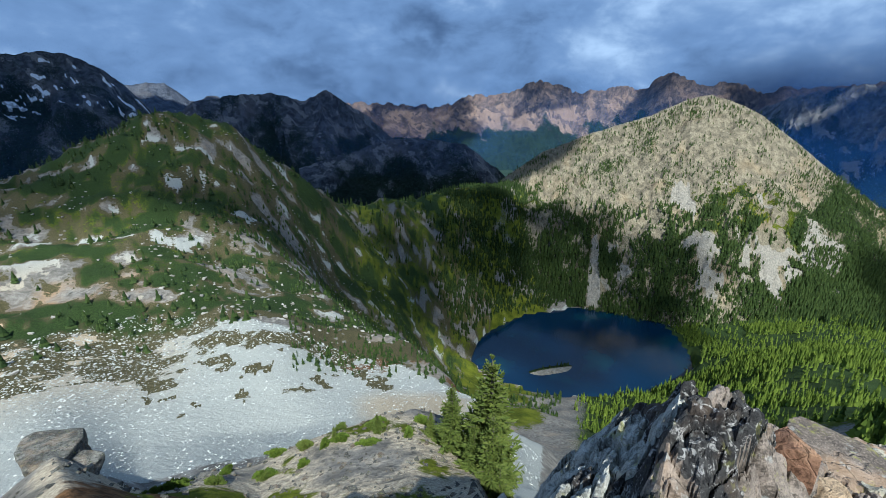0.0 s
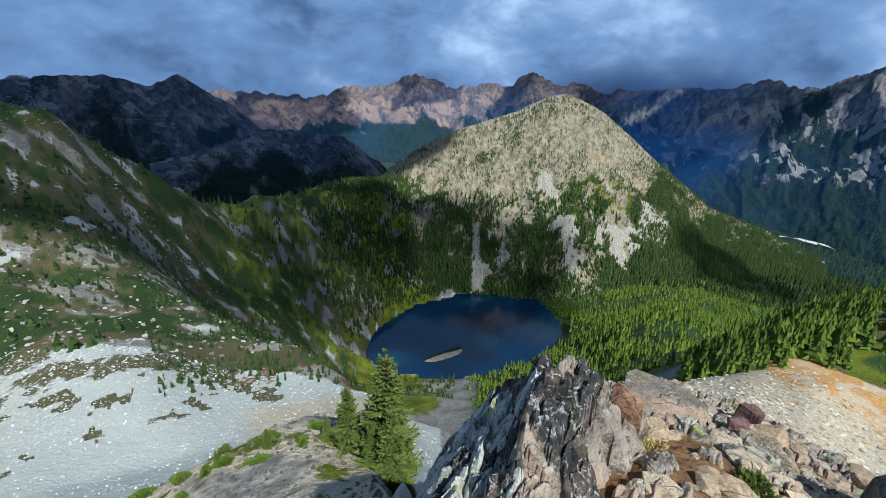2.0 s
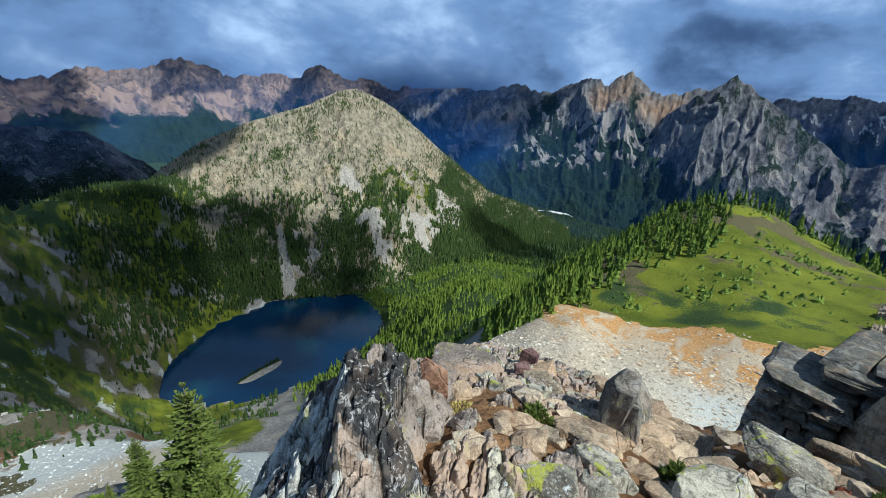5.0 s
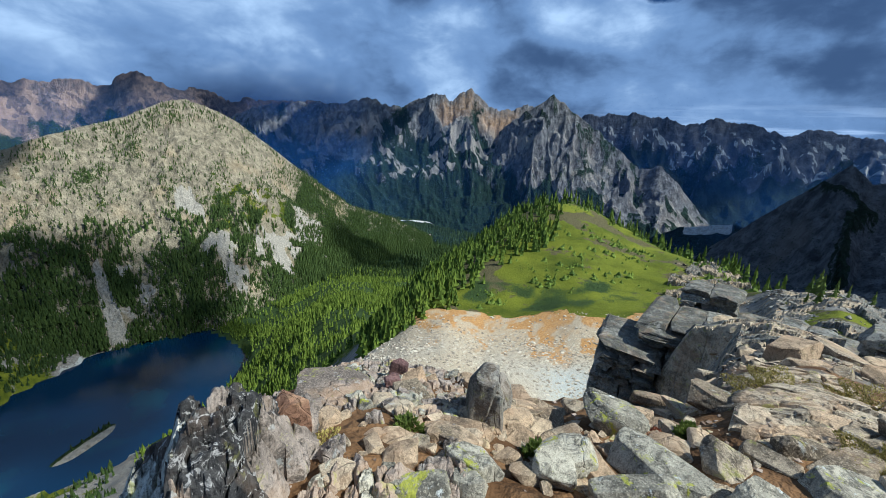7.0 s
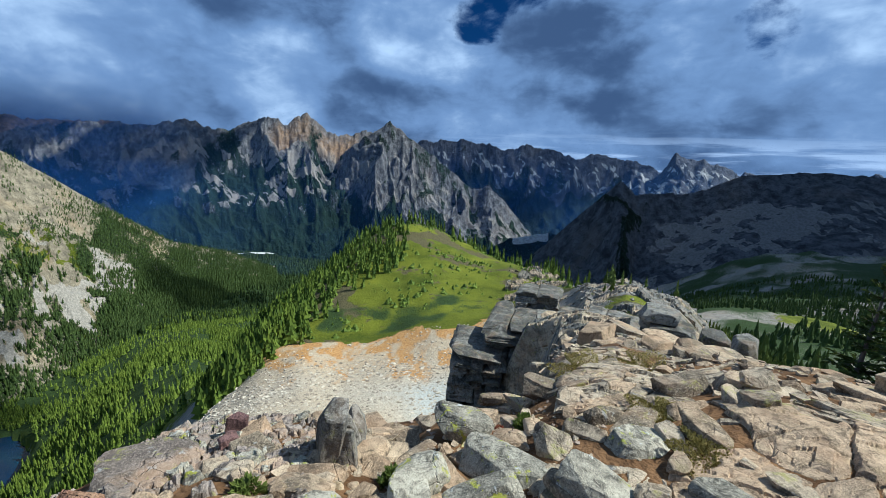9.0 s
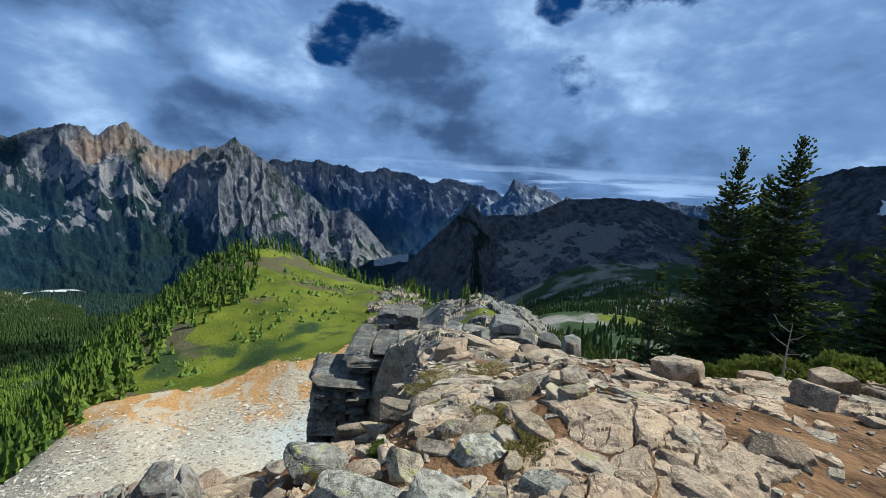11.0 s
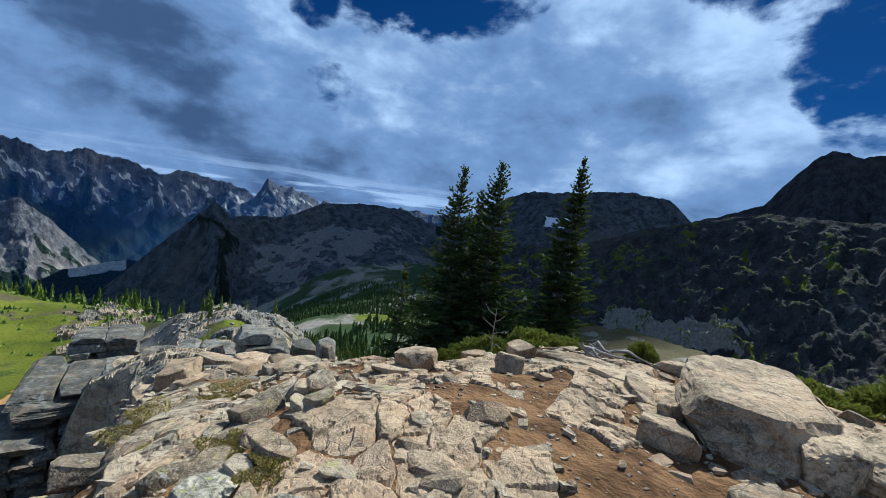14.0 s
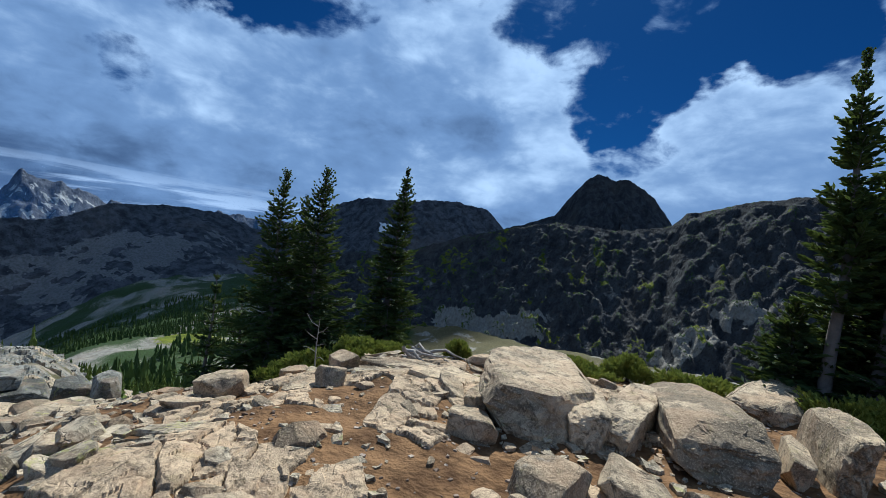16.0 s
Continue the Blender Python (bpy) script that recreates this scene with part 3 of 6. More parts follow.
# ---- mountains ----
def massif(name, spine, length, foot, mat, label, steps=(240, 70), rough=0.25, gully=0.16, power=1.25, seed=1, back=0.6, masks=None, sharp=9.0, category="mountain", fine=0.04, spurs=1.7):
    """A mountain on a crest line of (bearing, elevation angle, distance); its near flank runs down to the height foot."""
    s = np.array(spine, dtype=float)
    bs = np.linspace(s[0, 0], s[-1, 0], steps[0])
    el, dist = np.interp(bs, s[:, 0], s[:, 1]), np.interp(bs, s[:, 0], s[:, 2])
    jag = fbm(bs * 1.1, bs * 0 + seed, 5, seed, 0.6)
    el = el + rough * jag
    top = dist * np.tan(np.radians(el))
    u = np.concatenate([np.linspace(-1, 0, 14)[:-1], np.linspace(0, 1, steps[1]) ** 1.15])[:, None]
    ln = np.interp(bs, s[:, 0], np.broadcast_to(length, len(s)))
    ft = np.interp(bs, s[:, 0], np.broadcast_to(foot, len(s)))
    d = dist[None] - np.where(u > 0, u * ln[None], u * ln[None] * back)
    v = np.abs(u)
    arc = np.cumsum(np.radians(bs[1] - bs[0]) * dist / ln)[None] + 0 * u
    w1, w2 = fbm(arc * 1.6, v * 1.6, 4, seed + 3), fbm(arc * 1.6 + 7, v * 1.6, 4, seed + 4)
    # spurs run down from the crest, side ribs fall off them at a slant, runnels cut those
    raw = value2(arc * spurs + 0.9 * w1, v * 0.7 + 0.4 * w2, seed + 5)
    g = np.clip(5 * np.abs(raw), 0, 1)
    slant = v * 2.4 - 1.6 * g + 0.9 * spurs * arc
    g1 = np.clip(5 * np.abs(value2(slant + 0.8 * w2, arc * spurs * 1.2 - v * 1.3 + np.sign(raw) * 7 + 0.5 * w1, seed + 6)), 0, 1)
    g3 = np.clip(5 * np.abs(value2(arc * spurs * 4.5 + 1.5 * w2 + 0.7 * np.sign(raw) * v, v * 4.0 + 2.0 * w1 + 0.8 * g1, seed + 7)), 0, 1)
    g2 = fbm(arc * 17, v * 17, 4, seed + 9)
    wide = max(3, int(2.2 / (bs[1] - bs[0]))) | 1
    even = np.convolve(np.pad(top, wide // 2, mode="edge"), np.ones(wide) / wide, mode="valid")
    z = ft[None] + (even - ft)[None] * (1 - v) ** power + (top - even)[None] * np.exp(-7 * v) * (1 - v)
    h = (even - ft)[None]
    hold = np.minimum(1, v * sharp * 0.45) * (1 - v) ** 0.6 * np.minimum(1, 4 * (1 - v))
    z = z + gully * h * hold * (1.1 * (0.42 - g) + 0.55 * (0.45 - g1) + 0.26 * (0.45 - g3)) + fine * h * g2 * np.minimum(1, v * 12)
    x, y = polar(np.broadcast_to(bs[None], d.shape), d)
    info = dict(B=np.broadcast_to(bs[None], d.shape), u=np.broadcast_to(u, d.shape), g=g, g1=g1, g3=g3, n=fbm(arc * 6, v * 5, 4, seed + 12), n2=g2, z=z, arc=arc,
                slab=fbm((arc + 0.8 * v) * 10, (v - 0.5 * arc) * 22, 4, seed + 15, 0.65))
    me = grid_mesh(name, x, y, z, mat, False, at_slot(masks(info) if masks else {}, d.shape))
    ob = tagged(new(name, me), label, category, kind="structure")
    return ob, x, y, z, info


def streaks(i):
    """Scree chutes on the pale peak, as a mask from 0 to 1."""
    b, u = i["B"], i["u"]
    main = window(b, 17.7 + 0.6 * (u - 0.66), 18.6 + 4.6 * np.clip(u - 0.66, 0, 1) ** 1.1, 0.25) * window(u, 0.66, 0.985, 0.015)
    wig = 0.8 * fbm(b * 0.9, u * 12, 3, 93)
    flow = fbm(b * 0.42 + 0.4 * wig - 1.2 * u, u * 6 + 0.5 * wig, 4, 91)
    side = smooth(flow, 0.20, 0.34) * window(b, 24, 46, 2) * window(u, 0.34, 0.88, 0.08) * 0.9
    fan = window(b + wig, 38.0 - 14 * (0.62 - u), 43.5 - 5 * (0.62 - u), 0.8) * window(u + 0.02 * wig, 0.40, 0.62, 0.03) * smooth(flow, -0.2, 0.05)
    small = smooth(fbm(b * 0.8 + wig, u * 10, 4, 95), 0.20, 0.34) * window(b, 19, 36, 2) * window(u, 0.62, 0.92, 0.05) * 0.9
    return np.maximum.reduce([main, side, fan, small])


def cone_cover(i):
    low = smooth(i["u"], 0.45, 0.75)
    st = streaks(i)
    return {"shrub": smooth(i["u"], 0.01, 0.12) * np.clip(0.22 + 0.42 * low + 0.5 * i["n"] + 0.5 * i["n2"] + 0.6 * smooth(i["B"] + 4 * i["n"], 38.5, 42), 0, 1) * (1 - st), "grass": smooth(i["u"], 0.06, 0.3) * np.clip(0.20 + 0.7 * i["n"] + 0.35 * window(i["B"], 33, 46, 3) * smooth(i["u"], 0.3, 0.5), 0, 1) * (1 - st),
            "scree": 0.8 * st}


cone = massif("cone_mountain", ((2, -12, 1250), (5.3, -8.6, 1230), (10.3, -5.1, 1260), (16.4, -2.5, 1300), (22.5, -0.5, 1340), (26.3, 1.4, 1370), (28.5, 1.75, 1380),
                (30.7, 1.0, 1390), (33.5, -0.4, 1400), (36.3, -2.6, 1420), (40.4, -5.9, 1450), (46.8, -10.6, 1520), (53, -12.3, 1600), (58, -14.5, 1700)),
              (300, 330, 400, 450, 490, 520, 530, 530, 520, 500, 470, 380, 300, 200), (-380, -330, -385, -400, -405, -405, -405, -405, -405, -405, -410, -420, -440, -460),
              M_CONE, "pale grey rounded peak with scattered firs and scree", (520, 170), 0.10, 0.13, 0.95, 4, masks=cone_cover, sharp=5)

dark_cover = lambda i: {"shrub": np.clip(0.42 + 0.9 * (i["u"] - 0.3) + 0.7 * i["n"] + 0.3 * (i["g"] - 0.5), 0, 1), "scree": smooth(i["slab"] + 0.3 * (i["g1"] - 0.5), 0.22, 0.36) * 0.75}
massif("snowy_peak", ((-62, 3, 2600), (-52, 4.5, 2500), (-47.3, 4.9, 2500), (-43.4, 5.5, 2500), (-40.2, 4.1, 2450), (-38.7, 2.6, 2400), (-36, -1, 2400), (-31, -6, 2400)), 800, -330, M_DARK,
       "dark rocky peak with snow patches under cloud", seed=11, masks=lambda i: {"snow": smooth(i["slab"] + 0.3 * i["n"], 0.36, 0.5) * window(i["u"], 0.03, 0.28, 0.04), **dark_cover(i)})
massif("hazy_peak", ((-41, 0, 3300), (-38.7, 2.6, 3300), (-35.1, 3.0, 3300), (-33, 1.2, 3300), (-30.4, 1.7, 3300), (-27, 0, 3300)), 900, -200, M_BLUE, "far peak tinted blue for haze, with a snow patch", (120, 40), seed=13)
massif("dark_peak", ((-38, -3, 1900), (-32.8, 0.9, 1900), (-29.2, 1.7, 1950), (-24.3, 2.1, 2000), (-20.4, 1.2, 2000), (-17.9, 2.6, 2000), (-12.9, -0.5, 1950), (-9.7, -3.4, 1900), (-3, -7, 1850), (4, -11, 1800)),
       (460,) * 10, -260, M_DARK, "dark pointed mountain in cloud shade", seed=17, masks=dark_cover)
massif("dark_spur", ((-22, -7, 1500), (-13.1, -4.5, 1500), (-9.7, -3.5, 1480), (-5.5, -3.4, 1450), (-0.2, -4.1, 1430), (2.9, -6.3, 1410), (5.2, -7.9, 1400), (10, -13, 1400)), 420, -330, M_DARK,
       "low wooded spur coloured dark for shade, with pale gullies", seed=19, masks=dark_cover)
massif("rusty_range", ((-16, 0.6, 4400), (-13.5, 1.1, 4400), (-3.3, 0.5, 4400), (0.4, 1.9, 4300), (5.5, 2.3, 4200), (9.7, 3.7, 4100), (14.5, 2.2, 4100), (17.7, 2.9, 4000), (20.9, 2.4, 3900), (24.2, 4.2, 3800),
                       (27.2, 2.9, 3800), (30.8, 3.0, 3900), (32.5, 2.1, 4000), (37.4, 2.5, 4200), (44, 2.4, 4300), (50, 1, 4400)), 1100, -600, M_ORANGE, "far rust-coloured mountain range in patchy light", (520, 100), rough=0.5, seed=23, gully=0.15,
       masks=lambda i: {"shrub": smooth(i["u"] + 0.3 * i["n"] + 0.25 * (i["g"] - 0.5), 0.30, 0.46), "scree": 0.8 * smooth(i["slab"] + 0.35 * (i["g1"] - 0.5), 0.10, 0.26) * window(i["u"], 0.04, 0.5, 0.08)})
right_cover = lambda i: {"shrub": np.clip(smooth(i["u"] + 0.35 * i["n"] + 0.22 * (i["g"] - 0.5), 0.16, 0.38), 0, 1) * (1 - smooth(i["slab"] + 0.3 * (0.4 - i["g1"]), 0.10, 0.20) * window(i["u"], 0.1, 0.56, 0.1)),
                         "scree": smooth(i["slab"] + 0.3 * (0.4 - i["g1"]), 0.10, 0.20) * window(i["u"], 0.1, 0.56, 0.1),
                         "warm": 0.42 * window(i["u"], 0.0, 0.2, 0.08) * window(i["B"], 57, 70, 3)}
massif("notched_range", ((32, 0, 3600), (36, 1.6, 3500), (40.7, 2.4, 3300), (45.5, 2.4, 3200), (49, 3.4, 3150), (53.4, 2.5, 3100), (58.1, 4.5, 3050), (60, 3.7, 3000), (62.5, 5.3, 3000), (66.4, 2.4, 2950),
                         (68.9, 3.4, 2950), (71, 3.3, 2950), (74, 2, 2950), (80, -2, 2950)), 820, -560, M_GREY, "notched brown-grey mountain range with wooded flanks", (520, 110), rough=0.55, seed=29, gully=0.15, masks=right_cover)
massif("granite_pyramid", ((66.5, 0, 2750), (69.5, 2.6, 2720), (71, 3.3, 2700), (73, 4.9, 2700), (75.3, 3.1, 2680), (79, 0.6, 2650), (84.3, -3.5, 2600), (86.7, -3.0, 2550), (89.6, -5.7, 2500), (92.2, -8.4, 2480), (95, -12, 2450)),
       620, -560, M_GREY, "pale grey granite pyramid peak", (340, 120), rough=0.3, seed=31, gully=0.13, spurs=2.2,
       masks=lambda i: {"shrub": np.maximum(smooth(i["u"] + 0.4 * i["n"] + 0.3 * (i["g"] - 0.5), 0.50, 0.66), 0.75 * smooth(i["g1"] + 0.8 * i["n2"], 0.95, 1.25)), "scree": 0.75 * smooth(i["slab"], 0.12, 0.3) * window(i["u"], 0.1, 0.7, 0.1)})
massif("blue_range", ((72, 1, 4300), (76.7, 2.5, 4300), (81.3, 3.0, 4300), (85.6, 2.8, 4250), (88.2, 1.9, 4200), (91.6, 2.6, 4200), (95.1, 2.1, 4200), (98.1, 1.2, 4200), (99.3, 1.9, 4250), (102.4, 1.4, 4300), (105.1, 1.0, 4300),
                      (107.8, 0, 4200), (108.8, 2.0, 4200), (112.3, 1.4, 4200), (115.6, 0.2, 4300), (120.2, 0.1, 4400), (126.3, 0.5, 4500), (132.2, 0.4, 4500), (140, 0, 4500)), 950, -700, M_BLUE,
       "far mountain ranges tinted blue for haze, under low cloud", (520, 90), rough=0.5, seed=37, gully=0.15, masks=lambda i: {"shrub": smooth(i["u"] + 0.3 * i["n"] + 0.3 * (i["g"] - 0.5), 0.2, 0.4), "scree": 0.8 * smooth(i["slab"], 0.16, 0.3) * window(i["u"], 0.05, 0.45, 0.08)})
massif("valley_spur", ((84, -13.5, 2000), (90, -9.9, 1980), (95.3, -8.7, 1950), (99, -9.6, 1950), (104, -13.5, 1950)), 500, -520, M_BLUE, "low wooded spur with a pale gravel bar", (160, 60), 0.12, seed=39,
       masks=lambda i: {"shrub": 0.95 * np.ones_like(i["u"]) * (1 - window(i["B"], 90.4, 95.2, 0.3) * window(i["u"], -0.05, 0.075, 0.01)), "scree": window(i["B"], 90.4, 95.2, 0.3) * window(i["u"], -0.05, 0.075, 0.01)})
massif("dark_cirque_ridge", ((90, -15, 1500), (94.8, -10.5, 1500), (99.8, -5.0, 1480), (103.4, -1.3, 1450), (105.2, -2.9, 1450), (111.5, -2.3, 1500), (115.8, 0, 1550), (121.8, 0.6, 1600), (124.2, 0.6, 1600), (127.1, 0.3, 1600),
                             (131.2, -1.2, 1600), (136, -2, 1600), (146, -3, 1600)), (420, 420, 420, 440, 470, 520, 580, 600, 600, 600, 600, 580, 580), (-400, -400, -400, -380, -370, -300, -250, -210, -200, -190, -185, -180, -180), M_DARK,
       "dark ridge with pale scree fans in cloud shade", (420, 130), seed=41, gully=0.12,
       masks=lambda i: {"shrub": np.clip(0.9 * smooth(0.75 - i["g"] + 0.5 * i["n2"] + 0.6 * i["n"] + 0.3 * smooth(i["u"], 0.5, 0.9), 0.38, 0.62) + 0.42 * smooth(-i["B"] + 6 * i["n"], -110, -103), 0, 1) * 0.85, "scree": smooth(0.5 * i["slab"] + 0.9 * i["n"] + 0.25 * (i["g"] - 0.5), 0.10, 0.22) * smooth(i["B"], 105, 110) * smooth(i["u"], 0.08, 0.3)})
massif("back_peak", ((132, -3, 1500), (138, 2, 1500), (140.8, 3.9, 1500), (143.8, 4.9, 1480), (150.6, 5.4, 1450), (155.6, 6.1, 1450), (160.5, 5.4, 1450), (163.1, 3.1, 1450), (170, 1, 1450)), 380, -95, M_DARK,
       "rounded mountain coloured dark for shade, with a snow patch", (260, 80), seed=43, masks=lambda i: {"snow": window(i["B"], 146, 150, 1) * window(i["u"], 0.33, 0.47, 0.02) * smooth(i["n2"], -0.35, -0.1)})
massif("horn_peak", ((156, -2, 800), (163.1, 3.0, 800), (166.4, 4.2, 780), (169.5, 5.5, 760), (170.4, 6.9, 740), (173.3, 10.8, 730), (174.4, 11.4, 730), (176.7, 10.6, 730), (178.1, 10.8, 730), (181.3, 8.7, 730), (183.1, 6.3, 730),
                     (184.5, 4, 730), (188, 0, 740)), 200, -65, M_CIRQUE, "blocky horn of rock coloured dark for shade, above a stony pass", (320, 120), seed=47, gully=0.13, fine=0.05)
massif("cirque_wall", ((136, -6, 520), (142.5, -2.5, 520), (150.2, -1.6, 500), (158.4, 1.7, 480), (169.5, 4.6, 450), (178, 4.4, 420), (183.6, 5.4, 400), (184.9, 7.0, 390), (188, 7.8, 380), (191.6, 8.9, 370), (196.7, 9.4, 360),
                       (201.4, 9.5, 350), (210, 9.5, 340), (220, 6, 340)), 120, (-112, -106, -100, -96, -92, -88, -85, -82, -80, -80, -80, -80, -80, -80), M_CIRQUE, "broken cirque wall coloured dark for shade, with pale slabs", (460, 170), seed=53, gully=0.022, power=1.05, fine=0.06, spurs=1.3,
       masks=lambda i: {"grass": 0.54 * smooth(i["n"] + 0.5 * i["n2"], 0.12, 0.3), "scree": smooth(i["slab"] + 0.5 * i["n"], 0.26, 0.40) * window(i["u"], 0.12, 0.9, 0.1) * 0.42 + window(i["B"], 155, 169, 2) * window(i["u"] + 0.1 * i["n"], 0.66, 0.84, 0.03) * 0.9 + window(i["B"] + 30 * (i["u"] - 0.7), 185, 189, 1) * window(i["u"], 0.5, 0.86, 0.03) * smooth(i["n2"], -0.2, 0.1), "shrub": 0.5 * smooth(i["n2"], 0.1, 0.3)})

# ---- clouds: unseen, added sunward of the places they are to shade ----
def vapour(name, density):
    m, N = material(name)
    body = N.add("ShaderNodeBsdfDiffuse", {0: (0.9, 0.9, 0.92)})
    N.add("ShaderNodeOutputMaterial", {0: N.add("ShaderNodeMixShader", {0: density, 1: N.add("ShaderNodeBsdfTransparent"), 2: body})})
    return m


M_THIN, M_THICK, M_DENSE = vapour("thin_shade_cloud", 0.4), vapour("thick_shade_cloud", 0.62), vapour("dense_shade_cloud", 0.8)


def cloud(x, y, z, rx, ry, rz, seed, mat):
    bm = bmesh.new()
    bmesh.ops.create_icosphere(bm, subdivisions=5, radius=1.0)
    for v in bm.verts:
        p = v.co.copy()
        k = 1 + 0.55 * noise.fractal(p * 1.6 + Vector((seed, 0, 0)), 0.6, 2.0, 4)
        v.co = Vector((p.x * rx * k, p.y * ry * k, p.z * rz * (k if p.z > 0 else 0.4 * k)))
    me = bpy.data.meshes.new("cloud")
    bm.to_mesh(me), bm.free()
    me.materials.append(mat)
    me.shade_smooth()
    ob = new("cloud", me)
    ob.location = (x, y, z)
    return tagged(ob, "unseen cloud added to shade the ground below", "cloud", "broken cloud deck", kind="structure")


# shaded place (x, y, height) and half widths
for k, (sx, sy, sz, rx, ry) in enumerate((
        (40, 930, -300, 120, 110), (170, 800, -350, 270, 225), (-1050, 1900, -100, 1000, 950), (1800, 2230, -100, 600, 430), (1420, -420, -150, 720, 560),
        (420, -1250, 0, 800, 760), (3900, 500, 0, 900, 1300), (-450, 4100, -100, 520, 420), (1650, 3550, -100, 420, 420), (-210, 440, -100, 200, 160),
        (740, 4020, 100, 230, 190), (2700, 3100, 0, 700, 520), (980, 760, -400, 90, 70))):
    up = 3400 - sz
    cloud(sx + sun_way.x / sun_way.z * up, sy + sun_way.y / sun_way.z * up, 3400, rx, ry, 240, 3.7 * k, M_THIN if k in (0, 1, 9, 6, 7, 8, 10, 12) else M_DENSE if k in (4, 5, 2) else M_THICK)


# ---- haze: see-through blue sheets in place of air before the far ranges, thickest low in the valleys ----
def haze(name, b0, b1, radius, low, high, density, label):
    """A tinted sheet standing in for hazy air on an arc, fading out at its ends and towards its top."""
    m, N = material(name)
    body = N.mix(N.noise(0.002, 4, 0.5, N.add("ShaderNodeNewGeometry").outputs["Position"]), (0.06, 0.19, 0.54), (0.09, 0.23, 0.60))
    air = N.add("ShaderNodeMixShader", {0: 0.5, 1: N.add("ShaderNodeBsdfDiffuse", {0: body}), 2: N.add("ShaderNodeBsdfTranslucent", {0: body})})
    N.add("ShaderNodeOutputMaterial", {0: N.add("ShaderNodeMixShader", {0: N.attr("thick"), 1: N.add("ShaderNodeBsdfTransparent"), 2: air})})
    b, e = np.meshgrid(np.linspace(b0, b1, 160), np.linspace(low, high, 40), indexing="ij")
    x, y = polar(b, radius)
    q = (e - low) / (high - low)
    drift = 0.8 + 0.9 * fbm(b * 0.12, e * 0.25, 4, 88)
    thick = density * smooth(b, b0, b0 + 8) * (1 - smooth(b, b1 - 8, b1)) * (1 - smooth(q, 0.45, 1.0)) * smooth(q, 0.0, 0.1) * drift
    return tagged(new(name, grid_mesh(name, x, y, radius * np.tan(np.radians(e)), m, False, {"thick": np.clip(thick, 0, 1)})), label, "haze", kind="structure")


haze("valley_haze", 30, 112, 1745, -17, 6.5, 0.15, "thin blue sheet for haze over the valley")
haze("northern_haze", -20, 50, 2400, -12, 7, 0.22, "blue sheet for haze and rain drift before the far range")
haze("rain_veil", 30, 51, 2600, -7, 9.5, 0.45, "blue sheet for a dark veil of falling rain")
haze("western_haze", -64, 7, 1300, -9, 8, 0.10, "thin blue sheet for haze before the dark peaks")
haze("eastern_haze", 66, 150, 2950, -12, 4.5, 0.24, "thin blue sheet for haze before the far ranges")


# ---- trees ----
def tree_material(name, low, high, rough=0.7):
    m, N = material(name)
    pos = N.add("ShaderNodeNewGeometry")
    info = N.add("ShaderNodeObjectInfo").outputs["Random"]
    v = N.math("ADD", N.math("MULTIPLY", pos.outputs["Random Per Island"], 0.7), N.math("MULTIPLY", info, 0.3))
    c = N.mix(v, low, high)
    b = N.add("ShaderNodeBsdfPrincipled", {"Base Color": c, "Roughness": rough, "Specular IOR Level": 0.2})
    t = N.add("ShaderNodeBsdfTranslucent", {0: N.mix(0.5, c, (0.16, 0.2, 0.03))})
    N.add("ShaderNodeOutputMaterial", {0: N.add("ShaderNodeMixShader", {0: 0.22, 1: b, 2: t})})
    return m


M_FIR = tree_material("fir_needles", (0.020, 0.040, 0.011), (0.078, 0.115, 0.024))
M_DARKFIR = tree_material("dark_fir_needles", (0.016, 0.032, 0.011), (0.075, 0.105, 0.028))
# Brighter than fir_needles: sunlight on the slopes is put into the needle colour.
M_FOREST = tree_material("sunlit_forest_needles", (0.036, 0.070, 0.010), (0.20, 0.265, 0.030))
M_LARCH = tree_material("larch_needles", (0.060, 0.095, 0.016), (0.19, 0.225, 0.042))
M_SHRUB = tree_material("dwarf_juniper_leaves", (0.10, 0.125, 0.018), (0.36, 0.36, 0.065))
m, N = material("bark")
pos = N.add("ShaderNodeNewGeometry").outputs["Position"]
nz = N.noise(14, 5, 0.6, pos)
finish(N, N.mix(nz, (0.06, 0.05, 0.042), (0.21, 0.18, 0.155)), 0.9, nz, 0.6, 0.02)
M_BARK = m
m, N = material("weathered_wood")
pos = N.add("ShaderNodeNewGeometry").outputs["Position"]
nz = N.noise(22, 5, 0.6, pos, 0.6)
finish(N, N.mix(nz, (0.13, 0.11, 0.095), (0.42, 0.38, 0.33)), 0.85, nz, 0.6, 0.01)
M_DEADWOOD = m


def spire(tiers, sides, seed):
    """One far conifer of height 1: jagged stacked skirts. Returns vertices and triangles."""
    rng = np.random.default_rng(seed)
    vs, fs = [], []
    for k in range(tiers):
        q = k / tiers
        base, top = 0.06 + 0.86 * q, min(1.0, 0.06 + 0.86 * q + 1.55 / tiers)
        r = 0.17 * (1 - q) ** 0.85 + 0.012
        a0 = rng.random() * 6.3
        i0 = len(vs)
        for j in range(sides):
            a = a0 + 6.2832 * j / sides
            rr = r * (0.62 + 0.75 * rng.random()) * (1.0 if sides < 7 or j % 2 else 0.55)
            vs.append((rr * math.cos(a), rr * math.sin(a), base + 0.05 * (rng.random() - 0.5)))
        vs.append((0.015 * (rng.random() - 0.5), 0.015 * (rng.random() - 0.5), top))
        for j in range(sides):
            fs.append((i0 + j, i0 + (j + 1) % sides, i0 + sides))
    return np.array(vs), np.array(fs)


